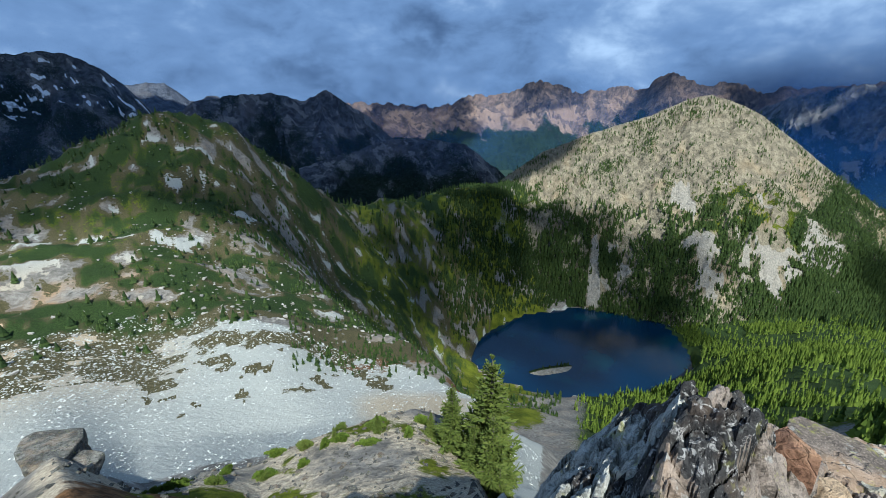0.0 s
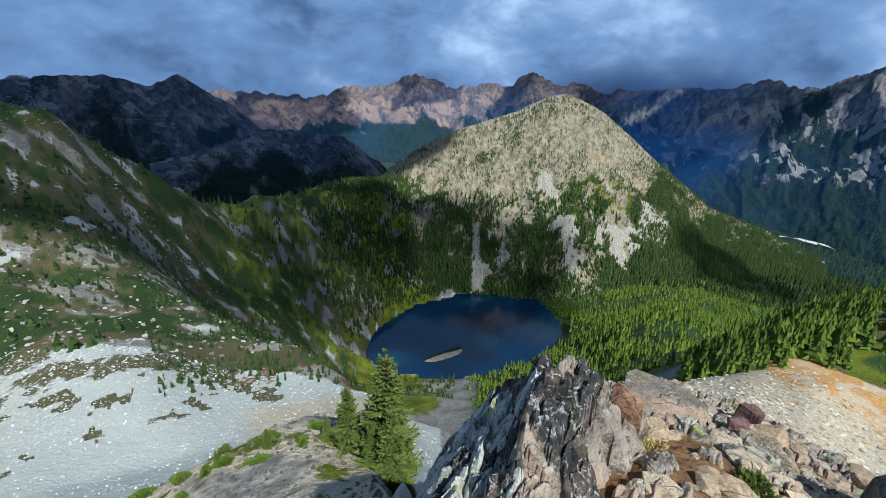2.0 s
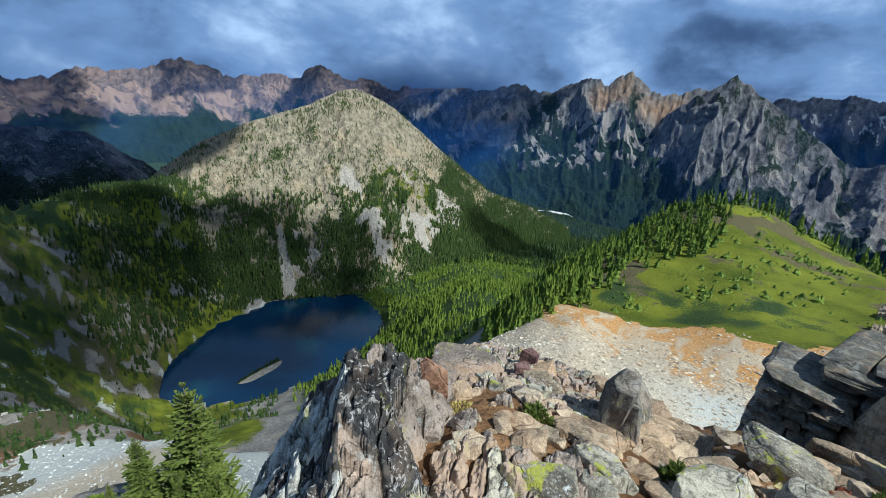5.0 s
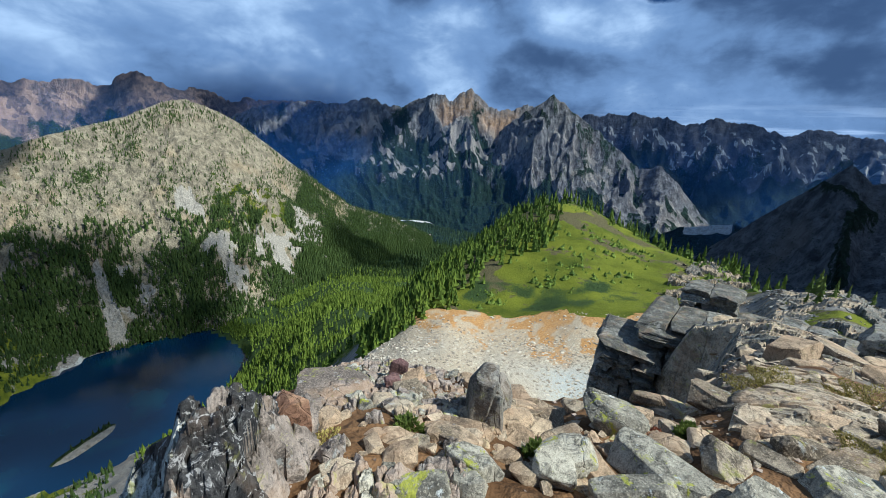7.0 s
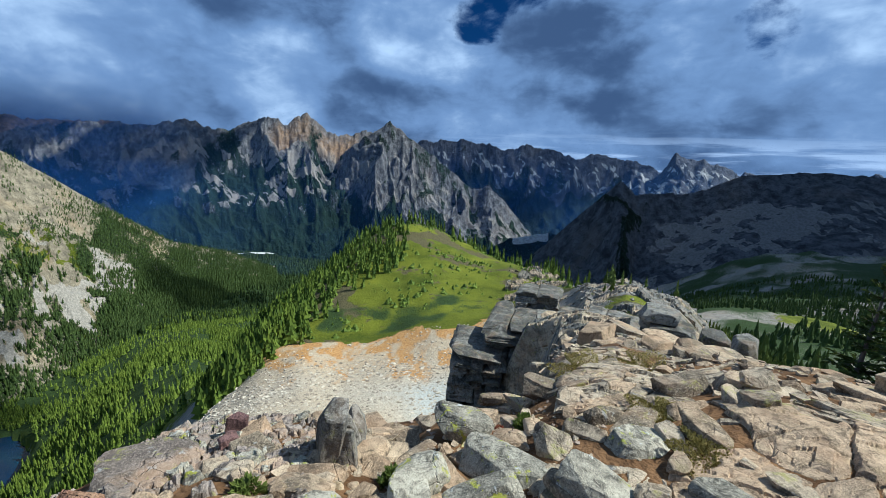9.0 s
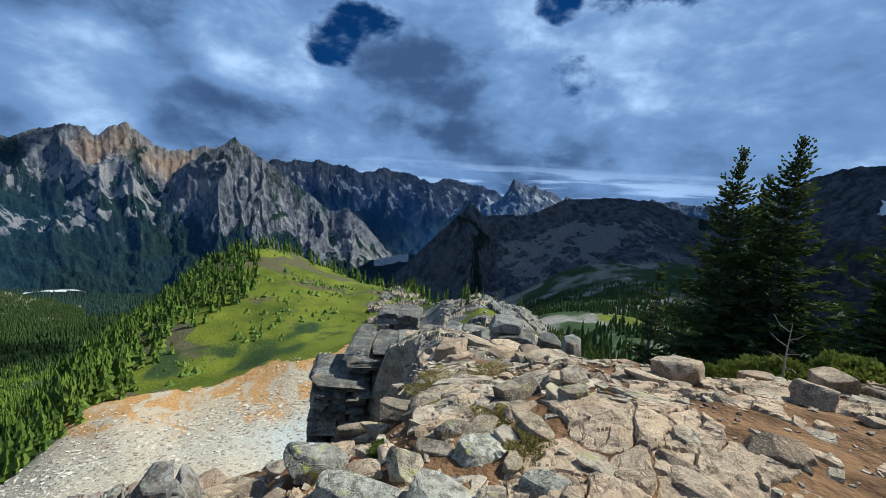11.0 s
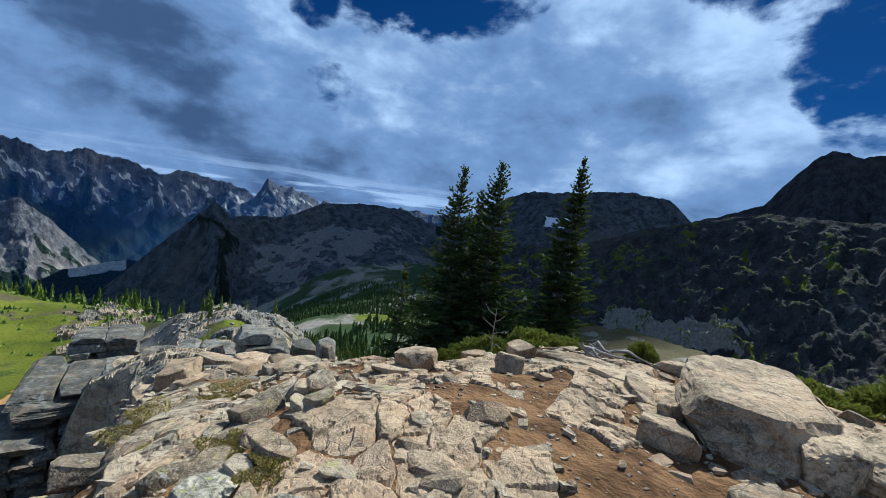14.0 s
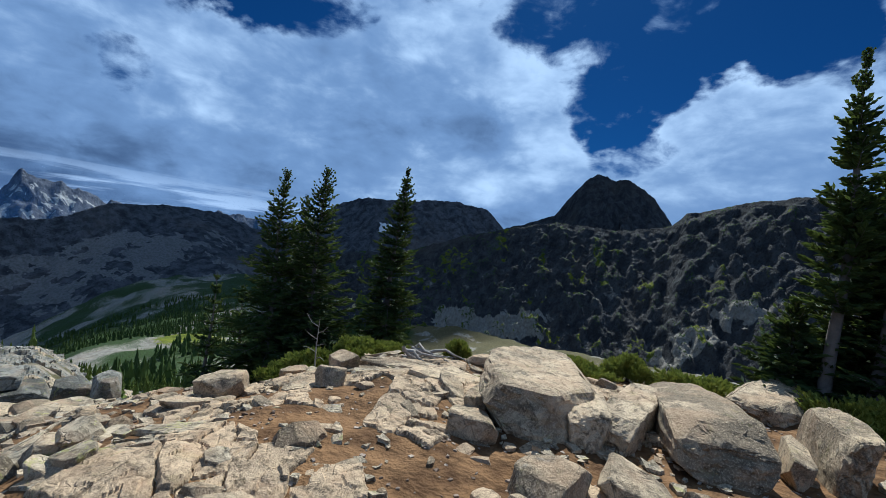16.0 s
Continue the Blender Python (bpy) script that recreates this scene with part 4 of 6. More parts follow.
def woods(name, places, heights, tiers, sides, mat, label, category="forest", seed=5, slim=1.0):
    """Many far conifers joined into one mesh of stuff; places n x 3."""
    rng = np.random.default_rng(seed)
    kinds = [spire(tiers, sides, seed + k) for k in range(6)]
    vv, ff, off = [], [], 0
    pick = rng.integers(0, 6, len(places))
    for k, (tv, tf) in enumerate(kinds):
        p, h = places[pick == k], heights[pick == k]
        if not len(p):
            continue
        a = rng.random(len(p)) * 6.283
        wide = h * (0.75 + 0.6 * rng.random(len(p))) * slim
        c, s = np.cos(a) * wide, np.sin(a) * wide
        x = tv[None, :, 0] * c[:, None] - tv[None, :, 1] * s[:, None]
        y = tv[None, :, 0] * s[:, None] + tv[None, :, 1] * c[:, None]
        z = tv[None, :, 2] * h[:, None] - 0.04 * h[:, None]
        vv.append((np.stack([x, y, z], -1) + p[:, None]).reshape(-1, 3))
        ff.append((tf[None] + (np.arange(len(p)) * len(tv))[:, None, None]).reshape(-1, 3) + off)
        off += len(p) * len(tv)
    ob = new(name, raw_mesh(name, np.concatenate(vv), np.concatenate(ff), mat))
    return tagged(ob, label, category, kind="stuff")


def scatter(count, b_range, d_range, keep, seed):
    """Places on the ground; keep(bearing, distance, x, y) gives the chance of each."""
    rng = np.random.default_rng(seed)
    b = rng.uniform(*b_range, count)
    d = np.sqrt(rng.uniform(d_range[0] ** 2, d_range[1] ** 2, count))
    x, y = polar(b, d)
    ok = rng.random(count) < keep(b, d, x, y)
    b, d, x, y = b[ok], d[ok], x[ok], y[ok]
    return np.stack([x, y, ground_height(b, d)], -1), d


dry = lambda x, y: smooth(lake_ratio(x, y), 1.06, 1.12)
rng = np.random.default_rng(8)
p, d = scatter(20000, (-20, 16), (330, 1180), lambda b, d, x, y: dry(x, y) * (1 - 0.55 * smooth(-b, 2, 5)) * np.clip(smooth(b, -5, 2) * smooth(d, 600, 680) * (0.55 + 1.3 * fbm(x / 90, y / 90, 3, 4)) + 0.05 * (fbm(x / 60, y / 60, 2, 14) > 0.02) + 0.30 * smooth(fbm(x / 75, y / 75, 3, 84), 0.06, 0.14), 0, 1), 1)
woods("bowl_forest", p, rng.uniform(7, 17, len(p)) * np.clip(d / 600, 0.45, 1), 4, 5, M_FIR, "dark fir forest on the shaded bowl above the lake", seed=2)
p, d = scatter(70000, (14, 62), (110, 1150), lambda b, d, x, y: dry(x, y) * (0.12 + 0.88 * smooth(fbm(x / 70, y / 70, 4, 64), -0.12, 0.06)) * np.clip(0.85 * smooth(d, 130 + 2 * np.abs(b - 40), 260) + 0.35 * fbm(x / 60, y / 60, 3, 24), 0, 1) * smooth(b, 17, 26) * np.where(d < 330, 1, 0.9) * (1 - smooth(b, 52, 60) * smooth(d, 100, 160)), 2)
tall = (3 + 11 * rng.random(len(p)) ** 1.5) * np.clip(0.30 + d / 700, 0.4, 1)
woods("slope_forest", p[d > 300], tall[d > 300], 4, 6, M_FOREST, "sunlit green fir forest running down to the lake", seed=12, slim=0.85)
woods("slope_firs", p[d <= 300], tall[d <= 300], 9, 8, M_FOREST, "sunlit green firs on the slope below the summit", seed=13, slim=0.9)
p, d = scatter(14000, (36, 70), (1000, 2700), lambda b, d, x, y: 0.9 * (np.abs(d - (2150 + 27.5 * (b - 51.5))) > 45), 3)
woods("valley_forest", p, rng.uniform(14, 24, len(p)), 3, 5, M_FIR, "dark conifer forest on the valley floor", seed=22)
# ridge with the turf slope: trees along its crest and wooded left flank
def ridge_keep(b, d, x, y):
    crest = np.interp(b, (50, 56, 61, 67, 72, 76.4, 81, 88, 94, 101), (110, 140, 160, 185, 200, 210, 215, 210, 195, 125))
    flank = window(b, 49, 75, 2) * window(d - crest, -58, 120, 10) * (0.75 + 0.9 * fbm(x / 25, y / 25, 3, 9))
    top = window(b, 73, 101, 1) * window(d - crest, -8, 60, 4) * 0.22
    return np.clip(flank + top, 0, 1) * (0.5 + 0.4 * (b < 63))
p, d = scatter(20000, (48, 102), (80, 330), ridge_keep, 4)
woods("ridge_firs", p, rng.uniform(3.5, 8.5, len(p)), 6, 8, M_FOREST, "firs on the sunny flank of the grassy ridge", seed=32)
p, d = scatter(1100, (-26, 8), (104, 190), lambda b, d, x, y: np.clip(0.5 + 1.2 * fbm(x / 30, y / 30, 3, 18), 0, 1), 15)
woods("lip_firs", p, rng.uniform(1.5, 5.5, len(p)) * np.clip(d / 300, 0.7, 1.7), 5, 7, M_FIR, "dwarf firs on the brown slope above the lake", "trees", seed=44, slim=1.4)
p, d = scatter(6500, (-60, 0), (150, 640), lambda b, d, x, y: np.clip(0.45 + 1.4 * fbm(x / 45, y / 45, 3, 19), 0, 1), 5)
woods("dwarf_firs", p, rng.uniform(1.6, 5.5, len(p)), 4, 6, M_FIR, "scattered dwarf firs on the rocky ridge", "trees", seed=42, slim=1.5)
p, d = scatter(14000, (104, 152), (95, 620), lambda b, d, x, y: (1 - 0.95 * window(b, 121, 129, 1.5) * window(d, 262, 338, 20)) * np.clip(0.55 + 1.6 * fbm(x / 50, y / 50, 3, 29), 0, 1), 6)
woods("basin_firs", p, rng.uniform(2.5, 8, len(p)), 4, 6, M_FIR, "firs round a small meadow in the basin", "trees", seed=52)
p, d = scatter(700, (103, 140), (30, 140), lambda b, d, x, y: smooth(d, 34, 70) * np.clip(0.6 + fbm(x / 20, y / 20, 2, 39), 0, 1), 16)
woods("rib_larches", p, rng.uniform(1.4, 4.0, len(p)), 9, 9, M_LARCH, "yellow-green larches behind the rocky rib", "trees", seed=56, slim=0.95)
p, d = scatter(3200, (50, 101), (100, 225), lambda b, d, x, y: np.clip(2.6 * fbm(x / 14, y / 14, 3, 49) + 0.06, 0, 1), 17)
woods("hill_shrubs", p, 0.4 + 1.5 * rng.random(len(p)) ** 2, 3, 6, M_FOREST, "low dark shrubs dotted over the grassy hill", "shrubs", seed=58, slim=3.2)
# the pale peak: firs thick at its foot, thin above
_, cx, cy, cz, ci = cone
rng = np.random.default_rng(77)
u, b = ci["u"].ravel(), ci["B"].ravel()
chute = streaks(ci).ravel() > 0.3
want = np.where(u > 0.01, 0.10 + 0.75 * smooth(ci["n2"].ravel() + ci["n"].ravel(), -0.2, 0.3) + 0.8 * smooth(u + 0.35 * ci["n"].ravel(), 0.5, 0.72), 0.04) * np.where(chute, 0.015, 1.0) * (1 + 1.5 * smooth(b, 38.5, 42)) + 1.0 * smooth(b, 38.5, 42) * (u > 0.0)
idx = rng.choice(len(u), 40000, p=want / want.sum())
p = np.stack([cx.ravel()[idx], cy.ravel()[idx], cz.ravel()[idx]], -1) + np.concatenate([rng.normal(0, 4, (len(idx), 2)), np.zeros((len(idx), 1))], 1)
woods("peak_firs", p, np.where(u[idx] > 0.5, rng.uniform(8, 16, len(p)), rng.uniform(4, 10, len(p))), 3, 5, M_FIR, "scattered firs climbing the pale rocky peak", seed=62)


def part(name, me, parent, label=""):
    ob = new(name, me)
    ob.parent = parent
    return tagged(ob, label) if label else ob


def tube(points, radii, sides=7):
    """A tapered tube along points: vertices and quads."""
    vs, fs = [], []
    pts = [Vector(p) for p in points]
    for i, p in enumerate(pts):
        way = (pts[min(i + 1, len(pts) - 1)] - pts[max(i - 1, 0)]).normalized()
        side = way.cross(Vector((0.3, 0.9, 0.1))).normalized()
        up = way.cross(side)
        for j in range(sides):
            a = 6.2832 * j / sides
            vs.append(p + (side * math.cos(a) + up * math.sin(a)) * radii[i])
    for i in range(len(pts) - 1):
        for j in range(sides):
            k = (j + 1) % sides
            fs.append((i * sides + j, i * sides + k, (i + 1) * sides + k, (i + 1) * sides + j))
    return np.array(vs), np.array(fs)


def needles(starts, ways, lengths, widths, rng, cross=True):
    """Flat tapered sprays from start points along ways: quads."""
    n = len(starts)
    out_v, out_f = [], []
    ref = rng.normal(size=(n, 3))
    side = np.cross(ways, ref)
    side /= np.linalg.norm(side, axis=1)[:, None] + 1e-9
    for s in ([side, np.cross(ways, side)] if cross else [side]):
        a = starts
        b = starts + ways * lengths[:, None] * 0.45 + s * widths[:, None]
        c = starts + ways * lengths[:, None]
        d = starts + ways * lengths[:, None] * 0.45 - s * widths[:, None]
        out_f.append(np.arange(n * 4).reshape(n, 4) + sum(len(v) for v in out_v))
        out_v.append(np.stack([a, b, c, d], 1).reshape(-1, 3))
    return np.concatenate(out_v), np.concatenate(out_f)


def conifer(height, reach, whorls, per, twigs, seed, mat, bare=0.08, droop=0.32, thin=1.0, lean=0.0, gap=0.0):
    """Meshes of a near conifer: trunk and crown, base at the origin."""
    rng = np.random.default_rng(seed)
    zs = np.linspace(0, height, 9)
    bend = lambda z: (lean * (z / height) ** 1.5 + 0.03 * math.sin(z * 1.3 + seed), 0.03 * math.sin(z * 1.7 + 2 * seed))
    tv, tf = tube([(*bend(z), z) for z in zs], [max(0.008, 0.017 * height * (1 - z / height) ** 0.8) for z in zs], 8)
    bv, bf, off = [tv], [tf], len(tv)
    S, W, L, R = [], [], [], []
    for k in range(whorls):
        q = bare + (1 - bare) * (k + 0.6 * rng.random()) / whorls
        if gap and rng.random() < gap * (0.4 + q):
            continue
        z = q * height
        r = reach * ((1 - q) ** 0.9 + 0.025) * min(1.0, 0.55 + 2.2 * (q - bare) + 0.25)
        for j in range(per):
            a = 6.2832 * (j + rng.random() * 0.8) / per
            ln = r * rng.uniform(0.35, 1.2)
            slope = -droop + 0.75 * q + 2.2 * q ** 12 + 0.15 * rng.normal()
            way = np.array([math.cos(a), math.sin(a), slope])
            b0 = np.array([*bend(z), z])
            end = b0 + way * ln + np.array([0, 0, 0.12 * ln])
            v, f = tube([b0, (b0 + end) / 2 - np.array([0, 0, 0.05 * ln]), end], [0.011 * (1 - q) + 0.004, 0.007, 0.003], 3)
            bv.append(v), bf.append(f + off)
            off += len(v)
            n = max(4, int(twigs * ln / reach))
            s = np.linspace(0.12, 1.0, n) + rng.normal(0, 0.03, n)
            start = b0 + (end - b0) * s[:, None] - np.array([0, 0, 0.05 * ln]) * (4 * s * (1 - s))[:, None]
            flip = np.where(np.arange(n) % 2 == 0, 1.0, -1.0)
            out = np.array([-math.sin(a), math.cos(a), 0])
            w = way[None] * 0.75 + out[None] * flip[:, None] * rng.uniform(0.4, 1.1, n)[:, None] + rng.normal(0, 0.22, (n, 3)) + np.array([0, 0, 0.10])
            S.append(start), W.append(w / np.linalg.norm(w, axis=1)[:, None])
            L.append((0.025 + 0.075 * min(1, 5 * (1 - q)) + 0.30 * ln * (1 - 0.6 * s)) * rng.uniform(0.7, 1.2, n) * thin), R.append(np.full(n, 0.028 * thin) * rng.uniform(0.7, 1.3, n))
    cv, cf = needles(np.concatenate(S), np.concatenate(W), np.concatenate(L), np.concatenate(R), rng)
    return raw_mesh("trunk", np.concatenate(bv), np.concatenate(bf), M_BARK, soft=True), raw_mesh("crown", cv, cf, mat)


def plant_tree(name, x, y, z, meshes, label, group="", turn=0.0, scale=1.0, category="tree"):
    ob = tagged(new(name), label, category, group)
    part("trunk", meshes[0], ob, "grey-brown bark trunk with limbs"), part("crown", meshes[1], ob)
    ob.matrix_world = pose(x, y, z, 0, 0, turn) @ Matrix.Scale(scale, 4)
    return ob


def foot(bearing, d):
    x, y = polar(bearing, d)
    return float(x), float(y), float(ground_height(bearing, d)) - 0.1


def tree_at(b, d, top, reach, seed, label, name="fir_tree", mat=M_DARKFIR, **kw):
    x, y, z = foot(b, d)
    h = d * math.tan(radians(top)) - z + 0.1
    return plant_tree(name, x, y, z, conifer(h, reach, kw.pop("whorls", 40), kw.pop("per", 9), kw.pop("twigs", 28), seed, mat, **kw), label, "firs at the summit edge")


tree_at(134.6, 11.2, 6.3, 1.35, 3, "tall dark green fir beside its twin", gap=0.05)
tree_at(139.2, 11.0, 7.5, 1.3, 4, "tall dark green fir with a dense crown")
tree_at(137.3, 12.2, 3.5, 1.4, 9, "dark fir half hidden between taller firs")
tree_at(148.6, 11.5, 9.0, 0.98, 5, "slender dark fir standing on its own", lean=-0.15)
tree_at(128.2, 11.5, -6.3, 0.62, 6, "small sparse young fir", whorls=18, twigs=18, gap=0.1)
tree_at(131.2, 12.5, -7.5, 0.7, 7, "small fir beside taller ones", whorls=18, twigs=18)
tree_at(196.3, 8.6, 22.0, 0.66, 14, "tall ragged fir with a nearly bare upper trunk", gap=0.26, droop=0.08, whorls=48, per=6, twigs=30, bare=0.3)
tree_at(199.6, 8.9, 22.5, 0.70, 15, "tall ragged fir leaning beside another", gap=0.26, droop=0.08, whorls=48, per=6, twigs=30, bare=0.3)
tree_at(203.5, 9.3, 6, 1.5, 16, "dense low dark fir under ragged trunks")
tree_at(198.5, 9.5, 5, 1.3, 18, "dense low dark fir under ragged trunks")
tree_at(193.5, 8.8, -1.5, 0.9, 17, "low spreading fir under taller trunks", whorls=20)

# small larches on the knoll below
larch = [conifer(5.6, 1.25, 40, 9, 30, 90 + k, M_LARCH, thin=1.4, bare=0.02, droop=0.15, gap=0.12) for k in range(3)]
for k, (b, d, s, lab) in enumerate(((4.9, 17.5, 1.5, "bushy yellow-green larch on a grassy knoll"), (6.2, 17.0, 1.05, "bushy yellow-green larch on a grassy knoll"), (3.4, 18, 0.95, "young larch beside a taller one"),
                                    (-1.4, 18.5, 0.8, "small pointed larch on a grassy knoll"), (-5.0, 19.8, 0.33, "small pointed larch on a grassy knoll"), (9.5, 12.0, 0.3, "small larch shrub at the cliff foot"),
                                    (5.6, 15.8, 0.95, "young larch beside a taller one"), (2.4, 16.6, 0.5, "young larch beside a taller one"), (7.2, 15.2, 0.55, "bushy yellow-green larch on a grassy knoll"), (-14, 20.2, 0.26, "small pointed larch on a grassy knoll"), (-21, 20.5, 0.2, "small pointed larch on a grassy knoll"))):
    x, y, z = foot(b, d)
    plant_tree("larch", x, y, z, larch[k % 3], lab, "larches on the knoll", 50 * k, s)

# ---- rock ----
def rock_material(name, dark, light, lichen=0.0, warm=0.0, grain=1.0, vein=0.0):
    dark, light = tuple(0.56 * v for v in dark), tuple(0.66 * v for v in light)
    m, N = material(name)
    geo = N.add("ShaderNodeNewGeometry")
    pos = geo.outputs["Position"]
    info = N.add("ShaderNodeObjectInfo").outputs["Random"]
    big, mid, fine = N.noise(2.2 * grain, 5, 0.65, pos, 0.6), N.noise(9 * grain, 7, 0.7, pos, 0.7), N.noise(60 * grain, 3, 0.6, pos)
    c = N.mix(N.step(N.math("ADD", big, N.math("MULTIPLY_ADD", info, 0.25, -0.12)), 0.34, 0.66), dark, light)
    c = N.mix(N.math("MULTIPLY", N.step(mid, 0.47, 0.62), 0.85), c, tuple(v * 0.5 for v in dark))
    c = N.mix(N.math("MULTIPLY", N.step(fine, 0.50, 0.62), 0.32), c, tuple(min(1, v * 1.35) for v in light))
    bent = N.add("ShaderNodeTexNoise", {"Vector": pos, "Scale": 3.0 * grain, "Detail": 4.0}).outputs["Color"]
    bent = N.add("ShaderNodeVectorMath", {0: bent, 1: (0.35 / grain, 0.35 / grain, 0.35 / grain), 2: pos}, operation="MULTIPLY_ADD").outputs[0]
    crack = N.add("ShaderNodeTexVoronoi", {"Vector": bent, "Scale": 2.4 * grain}, feature="DISTANCE_TO_EDGE").outputs[0]
    line = N.math("MULTIPLY", N.step(crack, 0.0, 0.014, 1.0, 0.0), N.step(big, 0.47, 0.60))
    c = N.mix(N.math("MULTIPLY", line, 0.28), c, tuple(v * 0.3 for v in dark))
    pits = N.step(N.noise(24 * grain, 4, 0.7, pos), 0.60, 0.70)
    c = N.mix(N.math("MULTIPLY", pits, 0.7), c, tuple(v * 0.4 for v in dark))
    speck = N.noise(130 * grain, 2, 0.6, pos)
    c = N.mix(N.math("MULTIPLY", N.step(speck, 0.54, 0.62), 0.5), c, tuple(v * 0.45 for v in dark))
    if vein:
        c = N.mix(N.math("MULTIPLY", N.step(N.noise(11 * grain, 6, 0.75, pos, 1.2), 0.55, 0.60), vein), c, (0.50, 0.48, 0.45))
    if warm:
        c = N.mix(N.math("MULTIPLY", N.step(N.noise(2.3 * grain, 4, 0.6, pos), 0.46, 0.66), warm), c, (0.47, 0.31, 0.18))
    if lichen:
        spots = N.math("ADD", N.noise(5.5, 5, 0.7, pos, 0.8), N.math("MULTIPLY_ADD", N.noise(28, 3, 0.6, pos), 0.3, -0.15))
        c = N.mix(N.math("MULTIPLY", N.step(spots, 0.58, 0.66), lichen), c, (0.36, 0.36, 0.05))
        c = N.mix(N.math("MULTIPLY", N.step(N.noise(9, 5, 0.7, pos), 0.60, 0.68), lichen), c, (0.55, 0.56, 0.52))
    h = N.math("ADD", N.math("MULTIPLY", mid, 0.7), N.math("MULTIPLY_ADD", fine, 0.12, N.math("MULTIPLY", line, -0.35)))
    finish(N, c, 0.88, h, 0.75, 0.08 / grain, spec=0.25)
    return m


M_SLAB = rock_material("tan_weathered_granite", (0.34, 0.245, 0.15), (0.78, 0.575, 0.36), 0.05, 0.5)
M_BOULDER = rock_material("pale_boulder_granite", (0.33, 0.25, 0.16), (0.84, 0.65, 0.42), 0.1, 0.4)
M_GREYROCK = rock_material("grey_boulder", (0.25, 0.195, 0.13), (0.78, 0.64, 0.44), 0.4, 0.4)
M_LICHEN = rock_material("lichen_spotted_grey_rock", (0.26, 0.235, 0.18), (0.76, 0.69, 0.52), 1.0)
M_CLIFF = rock_material("dark_cliff_rock", (0.10, 0.095, 0.08), (0.42, 0.40, 0.34), 0.25, 0.2, 0.8)
M_BLACK = rock_material("black_and_white_gneiss", (0.016, 0.016, 0.019), (0.10, 0.095, 0.09), 0.2, 0.10, 2.0, 0.75)
M_PALE = rock_material("pale_streaked_rock", (0.40, 0.39, 0.33), (0.86, 0.84, 0.74), 0.45)
M_BED = rock_material("pinkish_grey_bedrock", (0.27, 0.22, 0.175), (0.58, 0.48, 0.39), 0.45, 0.5)
M_RUST = rock_material("rust_orange_flake", (0.30, 0.15, 0.08), (0.50, 0.28, 0.17), 0.0, 0.6)
M_PINK = rock_material("reddish_stone", (0.20, 0.11, 0.10), (0.36, 0.21, 0.18))


def rock_mesh(w, d, h, seed, mat, box=4.0, cuts=7, flat=0.0, detail=4, name="rock", chip=(0.74, 1.02), rough=1.0):
    """An angular block in a w x d x h box standing on z = 0: split by planes, its arrises worn, its faces roughened."""
    rng = random.Random(seed)
    bm = bmesh.new()
    bmesh.ops.create_cube(bm, size=2.0)

    def split(n, c):
        hit = bmesh.ops.bisect_plane(bm, geom=bm.verts[:] + bm.edges[:] + bm.faces[:], plane_co=n * c, plane_no=n, clear_outer=True)
        rim = [e for e in hit["geom_cut"] if isinstance(e, bmesh.types.BMEdge)]
        if len(rim) > 2:
            bmesh.ops.contextual_create(bm, geom=rim)

    for _ in range(cuts):
        n = Vector((rng.gauss(0, 1), rng.gauss(0, 1), rng.gauss(0.15, 0.7))).normalized()
        split(n, rng.uniform(*chip) * (1.0 if box < 8 else 1.08))
    for _ in range(7 if box < 8 else 5):
        n = Vector((rng.choice((-1, 1)), rng.choice((-1, 1, 0)), rng.choice((1, 1, 0)))) + Vector((rng.gauss(0, 0.3), rng.gauss(0, 0.3), rng.gauss(0, 0.3)))
        split(n.normalized(), sum(abs(c) for c in n) / n.length * rng.uniform(0.70, 0.93))
    if flat:
        split(Vector((rng.uniform(-0.12, 0.12), rng.uniform(-0.12, 0.12), 1)).normalized(), flat)
    bmesh.ops.remove_doubles(bm, verts=bm.verts[:], dist=0.02)
    bmesh.ops.bevel(bm, geom=bm.edges[:], offset=0.045, segments=1, affect="EDGES", profile=0.5)
    bmesh.ops.triangulate(bm, faces=bm.faces[:])
    limit = {5: 0.17, 4: 0.26}.get(detail, 0.42)
    for _ in range(4):
        far = [e for e in bm.edges if e.calc_length() > limit]
        if not far:
            break
        bmesh.ops.subdivide_edges(bm, edges=far, cuts=1)
        bmesh.ops.triangulate(bm, faces=[f for f in bm.faces if len(f.verts) > 3])
    bm.normal_update()
    off = Vector((seed * 1.37 % 50, seed * 0.73 % 50, 0))
    skew, taper = (rng.uniform(-0.16, 0.16), rng.uniform(-0.16, 0.16)), rng.uniform(0.0, 0.14)
    lay = Vector((rng.uniform(-0.35, 0.35), rng.uniform(-0.35, 0.35), 1)).normalized()
    for v in bm.verts:
        q = v.co
        bed = abs(noise.noise(Vector((q.dot(lay) * 4.5, 0.4 * q.x, 0.4 * q.y)) + off))
        push = 0.035 * noise.fractal(q * 1.9 + off, 0.8, 2.0, 5) + 0.020 * abs(noise.noise(q * 6 + off)) - 0.05 * max(0.0, 0.10 - bed) * 4
        q = q + v.normal * rough * push
        k = 1 - taper * (q.z + 1) * 0.5
        v.co = Vector(((q.x * k + skew[0] * q.z) * w / 2, (q.y * k + skew[1] * q.z) * d / 2, (q.z + 1) * h / 2))
    me = bpy.data.meshes.new(name)
    bm.to_mesh(me), bm.free()
    me.materials.append(mat)
    me.shade_smooth()
    me.set_sharp_from_angle(angle=radians(16))
    return me


